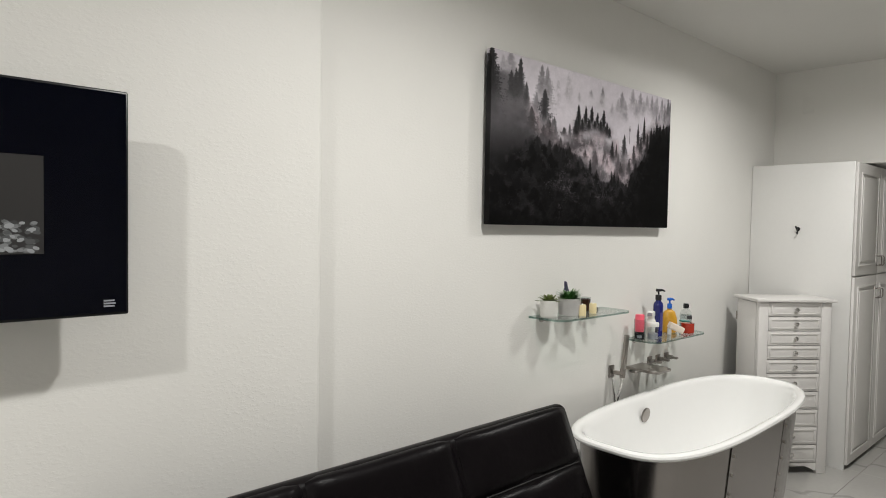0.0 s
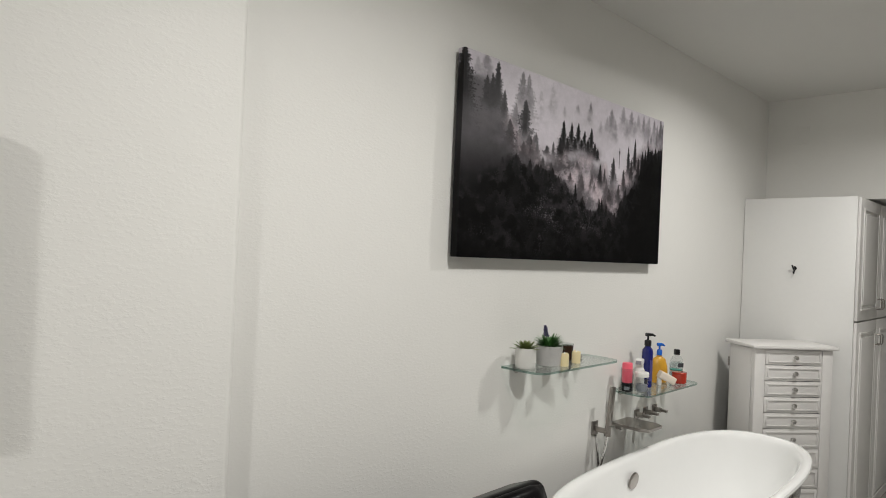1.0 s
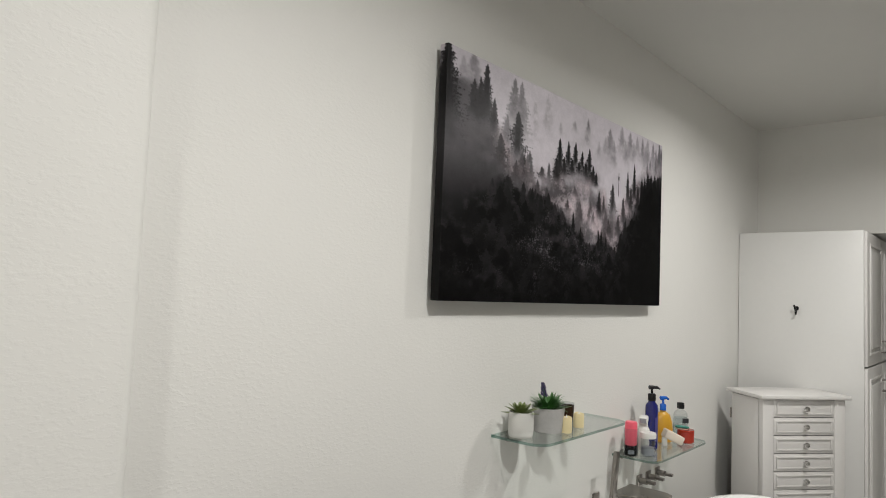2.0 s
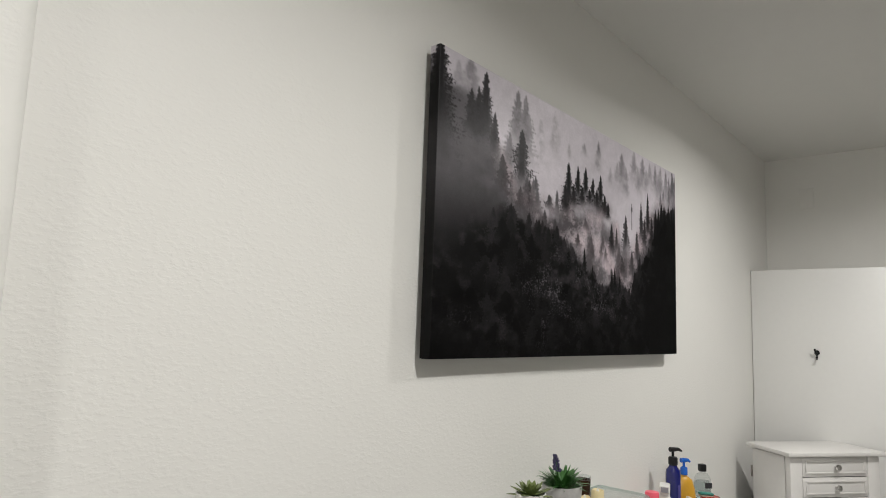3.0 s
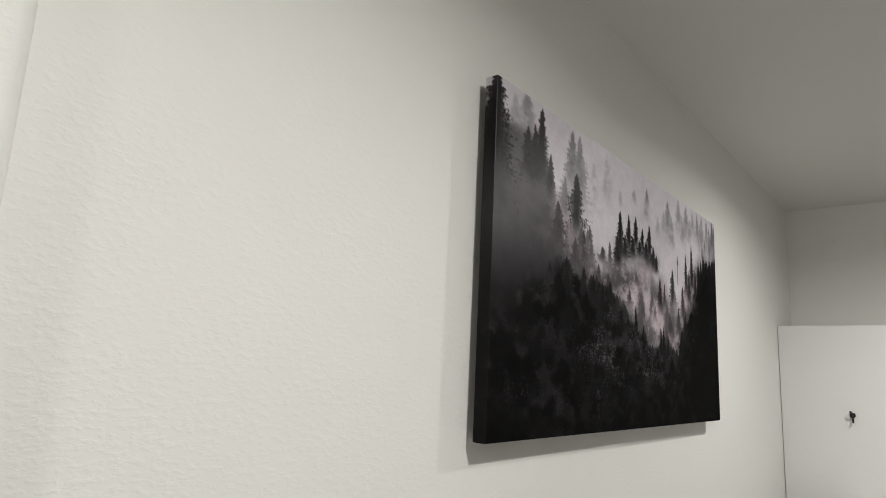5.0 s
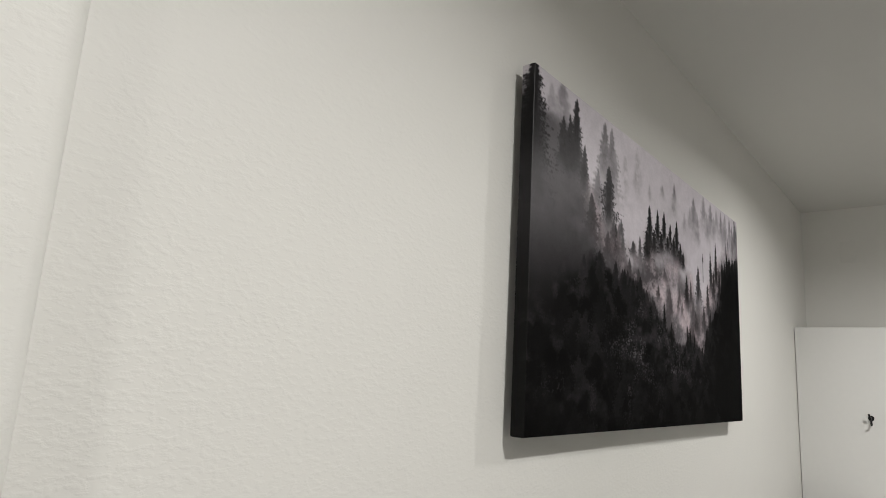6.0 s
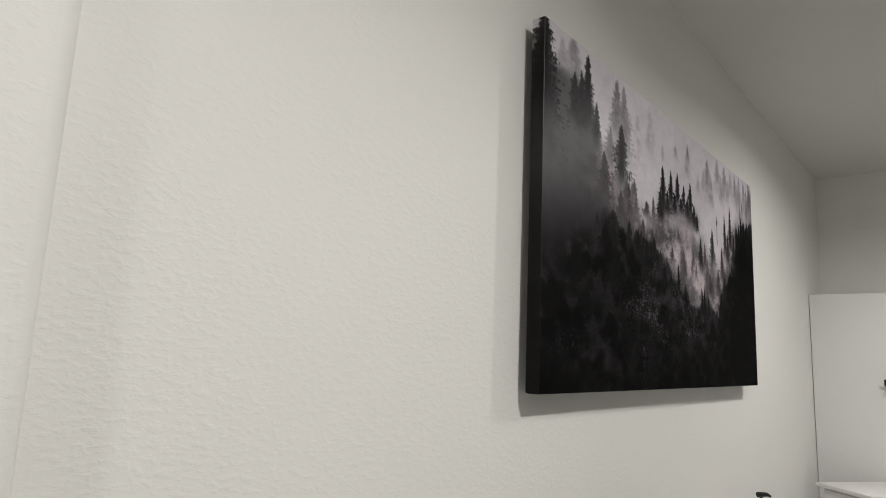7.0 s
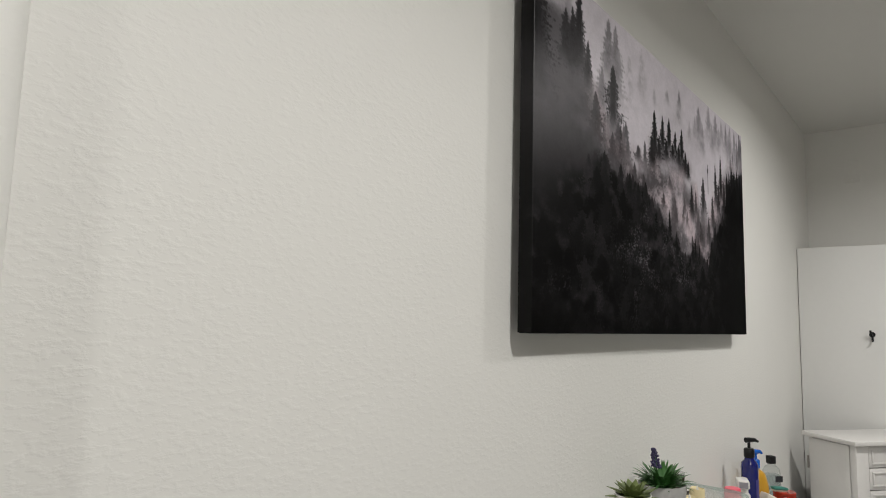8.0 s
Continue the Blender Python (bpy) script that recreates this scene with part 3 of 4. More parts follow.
# ---- tall cabinet ----
def raised_door(name, parent, x0, x1, z0, z1, y):
    d = part(name, box(x0, x1, y - 0.02, y, z0, z1, 0.002), M_WHITE, parent)
    m = 0.055
    # moulded frame: sunk groove, then a raised field
    gx0, gx1, gz0, gz1 = x0 + m, x1 - m, z0 + m, z1 - m
    fr = bmesh.new()
    for a in ((gx0, gx1, gz0, gz0 + 0.014), (gx0, gx1, gz1 - 0.014, gz1), (gx0, gx0 + 0.014, gz0 + 0.0142, gz1 - 0.0142), (gx1 - 0.014, gx1, gz0 + 0.0142, gz1 - 0.0142)):
        box(a[0], a[1], y - 0.028, y - 0.0203, a[2], a[3], 0.003, bm=fr)
    part("moulding", fr, M_WHITE, d)
    part("raised_field", box(gx0 + 0.030, gx1 - 0.030, y - 0.029, y - 0.0203, gz0 + 0.030, gz1 - 0.030, 0.006, 3), M_WHITE, d)
    return d


def bar_pull(parent, x, y, z, length):
    b = tube([(x, y, z), (x, y - 0.022, z), (x, y - 0.028, z + 0.008), (x, y - 0.028, z + length - 0.008), (x, y - 0.022, z + length), (x, y, z + length)], 0.0035, 8)
    part("handle", b, M_NICKEL, parent, "slim nickel handle")


def tall_cabinet():
    t = thing("tall_cabinet", "tall white double-door storage cabinet with raised panel doors", "cabinet", 2.571, 0, 0)
    part("side_panel", box(0, 0.018, -0.573, 0.0182, FLOOR, 1.832, 0.0015), M_PANEL, t, "plain white side panel")
    part("body", box(0.0185, 1.0, -0.565, -0.004, 0.06, 1.830), M_PANEL, t)
    part("plinth", box(0.0185, 1.0, -0.50, -0.02, FLOOR, 0.0595), M_PANEL, t)
    for i, (x0, x1) in enumerate(((0.024, 0.505), (0.511, 0.992))):
        up = raised_door("door", t, x0, x1, 1.148, 1.828, -0.5655)
        low = raised_door("door", t, x0, x1, FLOOR + 0.028, 1.138, -0.5655)
        hx = x1 - 0.028 if i == 0 else x0 + 0.028
        bar_pull(up, hx, -0.586, 1.20, 0.06)
        bar_pull(low, hx, -0.586, 0.99, 0.06)


tall_cabinet()


def coat_hook():
    t = thing("wall_hook", "small black double hook screwed to the white cabinet side", "hook", 2.5713, -0.272, 1.424)
    part("back_plate", lathe([(0.011, 0), (0.012, 0.002), (0.009, 0.005)], 18), M_BLACK, t).matrix_basis = pose(0, 0, 0, 0, -90, 0)
    part("upper_prong", tube([(-0.004, 0, 0), (-0.018, 0.002, -0.002), (-0.027, 0.004, 0.008), (-0.03, 0.005, 0.018)], [0.005, 0.0045, 0.004, 0.005], 10), M_BLACK, t)
    part("lower_prong", tube([(-0.004, 0, -0.004), (-0.012, -0.001, -0.022), (-0.022, -0.002, -0.030), (-0.030, -0.003, -0.022)], [0.0045, 0.004, 0.004, 0.005], 10), M_BLACK, t)


coat_hook()


# ---- jewellery armoire, set across the corner ----
def armoire():
    ang = -38.0
    t = thing("jewelry_armoire", "narrow white jewellery armoire with ten small drawers, set diagonally", "armoire", 2.44, -0.545, 0, ang)
    # local: front right top corner at the origin, x to the left is negative, y into the corner
    W, D, H = 0.49, 0.27, 0.997
    top = slab([(-W, 0), (0, 0), (0, D), (-W, D)], H - 0.004, H + 0.015, 0.006)
    part("top", top, M_WHITE, t, "white moulded top")
    part("cove", box(-W + 0.036, -0.036, 0.0515, D - 0.008, H - 0.022, H - 0.0045, 0.006), M_WHITE, t)
    x0, x1, y0, y1 = -W + 0.022, -0.022, 0.020, D - 0.014
    post = 0.058
    for px0, px1 in ((x0, x0 + post), (x1 - post, x1)):
        part("corner_post", box(px0, px1, y0, y0 + 0.03, FLOOR, H - 0.0045, 0.002), M_WHITE, t)
    for px0, px1 in ((x0, x0 + 0.03), (x1 - 0.03, x1)):
        part("rear_leg", box(px0, px1, y1 - 0.03, y1, FLOOR, 0.0355), M_WHITE, t)
    # white armoire's carcass coloured near-black, so joints between drawers read as shaded
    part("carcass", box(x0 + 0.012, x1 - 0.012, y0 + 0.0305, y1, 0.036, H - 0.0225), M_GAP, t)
    # side doors of the hinged necklace compartments
    for sx, s in ((x0, 1), (x1, -1)):
        xa, xb = (sx, sx + 0.0115) if s > 0 else (sx - 0.0115, sx)
        d = part("side_door", box(xa, xb, y0 + 0.034, y1 - 0.002, 0.040, H - 0.010, 0.0015), M_WHITE, t, "plain white side door")
        for hz in (0.16, 0.86):
            part("hinge", tube([(sx - s * 0.003, y1 + 0.001, hz), (sx - s * 0.003, y1 + 0.001, hz + 0.05)], 0.004, 8), M_NICKEL, d, "nickel hinge")
    heights = [0.0845] * 5 + [0.1062] * 5
    z = H - 0.006
    for k, hgt in enumerate(heights):
        zt, zb = z - 0.002, z - hgt + 0.002
        z -= hgt
        dx0, dx1 = x0 + post + 0.003, x1 - post - 0.003
        d = part("drawer", box(dx0, dx1, y0 + 0.002, y0 + 0.03, zb, zt, 0.002), M_WHITE, t)
        fr = bmesh.new()
        m = 0.012
        for a in ((dx0 + m, dx1 - m, zb + m, zb + m + 0.007), (dx0 + m, dx1 - m, zt - m - 0.007, zt - m), (dx0 + m, dx0 + m + 0.007, zb + m + 0.0072, zt - m - 0.0072), (dx1 - m - 0.007, dx1 - m, zb + m + 0.0072, zt - m - 0.0072)):
            box(a[0], a[1], y0 - 0.003, y0 + 0.0018, a[2], a[3], 0.0015, bm=fr)
        part("moulding", fr, M_WHITE, d)
        kn = part("knob", lathe([(0.005, 0), (0.005, 0.008), (0.010, 0.011), (0.0130, 0.017), (0.0112, 0.023), (0.004, 0.025)], 18), M_CHROME, d, "round chrome knob")
        kn.matrix_basis = pose((dx0 + dx1) / 2, y0 + 0.0015, (zb + zt) / 2, 90)
    # shaped apron between the front feet
    n = 14
    pts = [(x0 + post + 0.001, 0.035), (x1 - post - 0.001, 0.035)]
    low = [(x1 - post - 0.001 - (x1 - x0 - 2 * post - 0.002) * i / n, -0.012 + 0.026 * min(1, max(0, math.sin(math.pi * i / n) * 2.2 - 0.25))) for i in range(n + 1)]
    o = pts + low
    b = rings([[(x, y0 + 0.004, zz) for x, zz in o], [(x, y0 + 0.018, zz) for x, zz in o]])
    part("apron", b, M_WHITE, t, "scalloped white apron", False)


armoire()


# ---- bathtub ----
TX, TY, TA, TB = 1.076, -0.392, 0.832, 0.312


def ends(x):
    """The foot end is squarer than the head end."""
    return 2.6 if x > 0 else 3.2


def oval(d, z, n=112):
    out = []
    for i in range(n):
        a = 2 * math.pi * i / n
        c, s = math.cos(a), math.sin(a)
        e = ends(c)
        out.append(((TA - d) * math.copysign(abs(c) ** (2 / e), c), (TB - d) * math.copysign(abs(s) ** (2 / e), s), z))
    return out


def bathtub():
    t = thing("bathtub", "freestanding white bathtub clad in riveted brushed steel panels", "bathtub", TX, TY, 0, 1.5)
    # rolled rim and basin in one shell
    prof = [(0.032, 0.570), (0.012, 0.573), (0.003, 0.579), (0.0, 0.587), (0.003, 0.595), (0.010, 0.5992), (0.020, 0.600), (0.031, 0.5985), (0.042, 0.592), (0.050, 0.578),
            (0.055, 0.558), (0.062, 0.50), (0.078, 0.40), (0.100, 0.30), (0.130, 0.235), (0.170, 0.205), (0.23, 0.195)]
    part("basin", rings([oval(d, z) for d, z in prof], False, True), M_ENAMEL, t, "glossy white enamel basin with rolled rim")
    part("steel_skirt", rings([oval(d, z) for d, z in ((0.085, 0.02), (0.075, 0.10), (0.060, 0.25), (0.046, 0.40), (0.036, 0.52), (0.031, 0.5695))], True, False), M_STEEL, t, "brushed stainless steel skirt panels")
    part("foot_plinth", rings([oval(d, z) for d, z in ((0.10, FLOOR), (0.10, 0.0195))]), M_GAP, t)
    # seam straps with rivets on the skirt
    for sx in (-0.345, 0.25):
        for side in (-1, 1):
            def at(z):
                d = np.interp(z, [0.02, 0.10, 0.25, 0.40, 0.52, 0.5695], [0.085, 0.075, 0.060, 0.046, 0.036, 0.031])
                return side * (TB - d) * (1 - abs(sx / (TA - d)) ** ends(sx)) ** (1 / ends(sx))
            zs = [0.022, 0.10, 0.2, 0.3, 0.4, 0.48, 0.567]
            rows = []
            for z in zs:
                y = at(z)
                rows.append([(sx - 0.02, y - side * 0.004, z), (sx + 0.02, y - side * 0.004, z), (sx + 0.02, y + side * 0.0025, z), (sx - 0.02, y + side * 0.0025, z)])
            part("seam_strap", rings(rows), M_STEEL, t, "", False)
            for k in range(7):
                z = 0.05 + 0.078 * k
                r = part("rivet", lathe([(0.008, -0.002), (0.008, 0.001), (0.006, 0.004), (0.0025, 0.0055)], 12), M_NICKEL, t)
                r.matrix_basis = pose(sx + 0.008, at(z) + side * 0.0025, z, 90 if side < 0 else -90)
    # overflow on the basin wall, under the spout
    yy = (TB - 0.0645) - 0.004
    o = part("overflow", lathe([(0.036, 0), (0.036, 0.006), (0.034, 0.008), (0.030, 0.0082)], 32), M_NICKEL, t, "round dark nickel overflow cover")
    o.matrix_basis = pose(-0.085, yy, 0.515, 98)
    dr = part("drain", lathe([(0.028, 0), (0.028, 0.003), (0.02, 0.005)], 24), M_CHROME, t, "chrome drain")
    dr.matrix_basis = pose(-0.03, 0, 0.1955)


bathtub()


# ---- futon sofa ----
def cushion(x0, x1, y0, y1, z0, z1, puff=0.012, r=0.03, nx=10, nz=8):
    """A padded leather block: soft corners and a swollen front."""
    b = box(x0, x1, y0, y1, z0, z1)
    bmesh.ops.subdivide_edges(b, edges=b.edges[:], cuts=nx, use_grid_fill=True)
    c = Vector(((x0 + x1) / 2, (y0 + y1) / 2, (z0 + z1) / 2))
    hx, hy, hz = (x1 - x0) / 2, (y1 - y0) / 2, (z1 - z0) / 2
    for v in b.verts:
        d = v.co - c
        q = Vector([math.copysign(max(0, abs(d[i]) - (h - r)), d[i]) for i, h in enumerate((hx, hy, hz))])
        if q.length > 1e-6:
            core = Vector([max(-(h - r), min(h - r, d[i])) for i, h in enumerate((hx, hy, hz))])
            d = core + q.normalized() * min(q.length, r)
        px, pz = d.x / hx, d.z / hz
        if d.y < 0:
            d.y -= puff * (1 - px ** 4) * (1 - pz ** 4)
        d += Vector((0, 0.002 * noise.noise(v.co * 9), 0.0022 * noise.noise(v.co * 7 + Vector((3, 1, 2)))))
        v.co = c + d
    return b


def sofa():
    t = thing("futon_sofa", "black leather tufted futon sofa with upright back against the wall", "sofa", 0.098, -0.042, 0)
    seams = [0.0, -0.575, -1.085, -1.61]
    lean = Matrix.Translation((0, -0.235, 0.745)) @ Matrix.Rotation(radians(-24), 4, "X")
    slab_b = box(-1.61, 0.0, -0.070, 0.075, -0.45, 0.008)
    bmesh.ops.bevel(slab_b, geom=slab_b.edges[:], offset=0.034, segments=6, profile=0.5, affect="EDGES")
    part("back_frame", moved(slab_b, lean), M_LEATHER, t, "continuous black leather top and rear of the back")
    for a, c in zip(seams, seams[1:]):
        for z0, z1 in ((-0.200, -0.002), (-0.43, -0.202)):
            b = cushion(c + 0.0015, a - 0.0015 - 0.020 * (a == 0), -0.078, -0.030, z0, z1, 0.010, 0.022)
            for v in b.verts:
                # buttoned dimple where the seams of a panel meet
                q = Vector((v.co.x - (a + c) / 2, 0, v.co.z + 0.2))
                v.co.y += 0.016 * math.exp(-(q.length / 0.035) ** 2) * (v.co.y < -0.05)
                v.co.y += 0.006 * math.exp(-((v.co.x - (a + c) / 2) / 0.012) ** 2) * (v.co.y < -0.05)
            part("back_cushion", moved(b, lean), M_LEATHER, t, "padded black leather back panel")
        part("seat_cushion", cushion(c + 0.0015, a - 0.0015, -1.05, -0.50, 0.24, 0.40, 0.01, 0.035), M_LEATHER, t, "padded black leather seat panel")
        part("stitching", moved(tube([(c + 0.02, -0.070, -0.201), (a - 0.035, -0.070, -0.201)], 0.002, 6), lean), M_STITCH, t)
    # unseen block, added so the tub's steel skirt mirrors black instead of wall
    part("rear_frame", box(-1.58, -0.015, -0.33, -0.07, 0.10, 0.58, 0.01), M_LEATHER, t, "unseen black leather rear frame added behind the back")
    part("seat_base", box(-1.59, -0.02, -1.03, -0.40, 0.12, 0.2395, 0.01), M_LEATHER, t)
    for lx in (-1.58, -0.08):
        for ly in (-0.98, -0.45):
            part("leg", lathe([(0.016, FLOOR), (0.024, 0.1195)], 16, lx, ly), M_CHROME, t, "chrome leg")


sofa()


# ---- glass shelves ----
def glass_shelf(x0, x1, z, depth):
    t = thing("glass_shelf", "clear green-edged glass wall shelf on small nickel brackets", "shelf", x0, WALL, z, group="glass shelves")
    w, r = x1 - x0, 0.05
    o = [(0, -0.004), (w, -0.004)]
    for k in range(9):
        a = math.pi / 2 * k / 8
        o.append((w - r + r * math.cos(a), -depth + r - r * math.sin(a)))
    for k in range(9):
        a = math.pi / 2 * k / 8
        o.append((r - r * math.sin(a), -depth + r - r * math.cos(a)))
    pane = part("glass_pane", slab(o, -0.008, 0.0), M_SHELF, t, "clear glass pane", False)
    pane.data.materials.append(M_SHELFEDGE)
    for p in pane.data.polygons:
        p.material_index = 1 if abs(p.normal.z) < 0.5 else 0
    for bx in (0.09, w - 0.09):
        br = part("bracket", box(bx - 0.013, bx + 0.013, -0.045, -0.0005, -0.026, -0.0085, 0.003), M_NICKEL, t, "nickel clamp bracket")
        part("wall_disc", lathe([(0.018, 0), (0.018, 0.004), (0.015, 0.006)], 20), M_NICKEL, br).matrix_basis = pose(bx, -0.0005, -0.017, 90)


S1, S2 = 1.030, 0.853
glass_shelf(0.302, 0.842, S1, 0.178)
glass_shelf(1.066, 1.606, S2, 0.178)


# ---- plants ----
def leaf(b, base, yaw, rise, length, width, thick, curl=0.3):
    """One fleshy or bladed leaf."""
    rows = []
    n = 6
    d = Vector((math.cos(yaw), math.sin(yaw), 0))
    s = Vector((-d.y, d.x, 0))
    p = Vector(base)
    ang = rise
    for i in range(n):
        f = i / (n - 1)
        w = width * (math.sin(math.pi * min(1, 0.18 + 0.82 * f)) ** 0.8 if f < 1 else 0.02) + 0.0004
        up = Vector((0, 0, 1)) * math.cos(ang) - d * math.sin(ang)
        th = thick * (1 - 0.8 * f)
        rows.append([p - s * w, p - up * th, p + s * w, p + up * th * 0.5])
        p = p + (d * math.cos(ang) + Vector((0, 0, 1)) * math.sin(ang)) * (length / (n - 1))
        ang -= curl / n
    return merge(b, rings(rows))


def plant_white_pot(x, y):
    t = thing("potted_succulent", "small green rosette succulent in white embossed ceramic pot", "potted plant", x, y, S1 + 0.0005, group="shelf plants")
    part("pot", lathe([(0.032, 0), (0.0345, 0.003), (0.036, 0.01), (0.0365, 0.068), (0.036, 0.071), (0.033, 0.071), (0.0325, 0.060), (0.0, 0.060)], 36, top=False), M_POTWHITE, t, "white ceramic pot")
    dots = bmesh.new()
    for k in range(22):
        for j in range(5):
            a = 2 * math.pi * (k + 0.5 * (j % 2)) / 22
            e = box(-0.003, 0.003, -0.0006, 0.0006, -0.003, 0.003)
            moved(e, pose(0.0366 * math.cos(a), 0.0366 * math.sin(a), 0.022 + 0.009 * j, 0, 45, math.degrees(a) + 90))
            merge(dots, e)
    part("embossed_pattern", dots, M_POTWHITE, t, "", False)
    part("soil", lathe([(0.0322, 0.0602), (0.026, 0.064), (0.005, 0.066)], 20), M_SOIL, t)
    rng = random.Random(3)
    for k in range(26):
        f = k / 26
        b = leaf(bmesh.new(), (0, 0, 0.063), k * 2.4, 0.12 + 1.15 * f, 0.060 - 0.026 * f, 0.0115 - 0.004 * f, 0.005, 0.2)
        part("leaf", b, M_LEAF, t)


def plant_grey_pot(x, y):
    t = thing("potted_lavender", "bushy green faux plant with purple bloom in grey concrete pot", "potted plant", x, y, S1 + 0.0005, group="shelf plants")
    part("pot", lathe([(0.041, 0), (0.045, 0.002), (0.0475, 0.045), (0.0495, 0.069), (0.049, 0.072), (0.044, 0.072), (0.043, 0.060), (0.0, 0.060)], 36, top=False), M_CONCRETE, t, "grey concrete pot")
    part("gravel", lathe([(0.0428, 0.0602), (0.03, 0.065), (0.008, 0.066)], 20), M_SOIL, t, "brown gravel")
    rng = random.Random(8)
    tuft = bmesh.new()
    for k in range(190):
        a = rng.uniform(0, 6.283)
        r = rng.uniform(0, 0.021)
        leaf(tuft, (r * math.cos(a), r * math.sin(a), 0.061), a + rng.uniform(-0.5, 0.5), rng.uniform(0.55, 1.45), rng.uniform(0.036, 0.064), rng.uniform(0.0026, 0.0048), 0.0011, rng.uniform(0.5, 1.6))
    part("foliage", tuft, M_LEAF_DARK, t, "dense pointed green leaves")
    stem = Vector((-0.004, 0.004, 0.062))
    tip = Vector((-0.017, 0.010, 0.140))
    part("stem", tube([stem, (stem + tip) / 2, tip], 0.0018, 6), M_LEAF_DARK, t)
    bl = bmesh.new()
    for k in range(110):
        f = rng.random()
        p = stem.lerp(tip, 0.55 + 0.5 * f)
        a = rng.uniform(0, 6.283)
        rr = 0.0115 * (1 - 0.7 * f) * rng.uniform(0.4, 1.1)
        e = bmesh.new()
        bmesh.ops.create_icosphere(e, subdivisions=1, radius=0.0026, matrix=Matrix.Translation(p + Vector((rr * math.cos(a), rr * math.sin(a), 0))))
        merge(bl, e)
    part("bloom", bl, M_LAVENDER, t, "dark purple lavender bloom")


plant_white_pot(0.350, -0.052)
plant_grey_pot(0.476, -0.064)


def candle(x, y, r, h):
    t = thing("candle", "short ivory pillar candle with melted rim on the glass shelf", "candle", x, y, S1 + 0.0005, group="candles")
    prof = [(r * 0.97, 0), (r, 0.002), (r, h - 0.004), (r * 0.9, h), (r * 0.75, h - 0.004), (r * 0.3, h - 0.007)]
    b = lathe(prof, 24)
    for v in b.verts:
        if v.co.z > h - 0.006:
            v.co.z += 0.0011 * math.sin(3 * math.atan2(v.co.y, v.co.x) + x * 40)
    part("wax", b, M_WAX, t)
    part("flame_tip", lathe([(0.0025, h - 0.008), (0.0035, h - 0.003), (0.0008, h + 0.006)], 10), M_CREAM, t, "pale plastic wick")


candle(0.504, -0.112, 0.0165, 0.047)
candle(0.606, -0.096, 0.0165, 0.044)


def votive(x, y):
    t = thing("votive_glass", "small dark brown glass votive tumbler behind the candles", "candle holder", x, y, S1 + 0.0005)
    part("glass", lathe([(0.018, 0), (0.02, 0.002), (0.0235, 0.056), (0.0215, 0.056), (0.0185, 0.006), (0.0, 0.006)], 28, top=False), M_AMBER, t)
    part("rim", lathe([(0.0236, 0.0562), (0.0242, 0.064), (0.0228, 0.064), (0.0218, 0.0562)], 28, bottom=False, top=False), M_CLEAR, t, "clear glass rim")


votive(0.638, -0.034)
tl = thing("tea_light", "small metal tea light cup on the glass shelf", "candle", 0.715, -0.034, S1 + 0.0005)
part("cup", lathe([(0.015, 0), (0.016, 0.011), (0.0145, 0.011), (0.014, 0.004), (0, 0.004)], 20, top=False), M_NICKEL, tl)
part("wax", lathe([(0.0138, 0.0042), (0.0138, 0.009)], 20), M_CREAM, tl)


# ---- toiletries on the lower shelf ----
Z2 = S2 + 0.0005


def label_band(parent, r0, r1, z0, z1, a0, a1, material, name="label", text="", sx=1.0, sy=1.0):
    """A curved label on a round body, between two bearings."""
    n = 10
    rows = []
    for r, z in ((r0, z0), (r0, z1), (r1, z1), (r1, z0)):
        rows.append([(sx * r * math.cos(a0 + (a1 - a0) * i / n), sy * r * math.sin(a0 + (a1 - a0) * i / n), z) for i in range(n + 1)])
    b = bmesh.new()
    vs = [[b.verts.new(p) for p in r] for r in rows]
    for k in range(4):
        for i in range(n):
            b.faces.new((vs[k][i], vs[k][i + 1], vs[(k + 1) % 4][i + 1], vs[(k + 1) % 4][i]))
    b.faces.new([vs[k][0] for k in range(4)])
    b.faces.new([vs[k][n] for k in range(4)][::-1])
    return part(name, b, material, parent, text)


CAMWARD = math.atan2(-1.5, -2.6)


def pump_head(t, z, material, r, reach, yaw):
    part("collar", lathe([(r, z), (r, z + 0.022), (r * 0.8, z + 0.026)], 20), material, t, "ribbed pump collar")
    part("stem", lathe([(0.0045, z + 0.0262), (0.0045, z + 0.045)], 12), material, t)
    d = Vector((math.cos(yaw), math.sin(yaw), 0))
    c = Vector((0, 0, z + 0.050))
    part("spout", tube([c - d * 0.012, c, c + d * reach * 0.6, c + d * reach + Vector((0, 0, -0.006))], [0.008, 0.008, 0.006, 0.0035], 10), material, t, "pump spout")


def blue_bottle(x, y):
    t = thing("pump_bottle", "tall dark blue pump bottle with black pump", "bottle", x, y, Z2)
    part("body", lathe([(0.022, 0), (0.0245, 0.003), (0.025, 0.158), (0.023, 0.171), (0.0145, 0.181), (0.0135, 0.186)], 30), M_BLUE, t, "cobalt blue plastic body")
    # lighter violet strip on the right flank, a slight highlight put into colour
    label_band(t, 0.0252, 0.0256, 0.03, 0.125, CAMWARD + 0.45, CAMWARD + 1.1, M_LILAC, text="narrow violet band standing in for a highlight")
    part("neck", lathe([(0.0125, 0.186), (0.0125, 0.1885)], 16), M_BLACK, t)
    pump_head(t, 0.1885, M_BLACK, 0.0155, 0.035, -0.6)


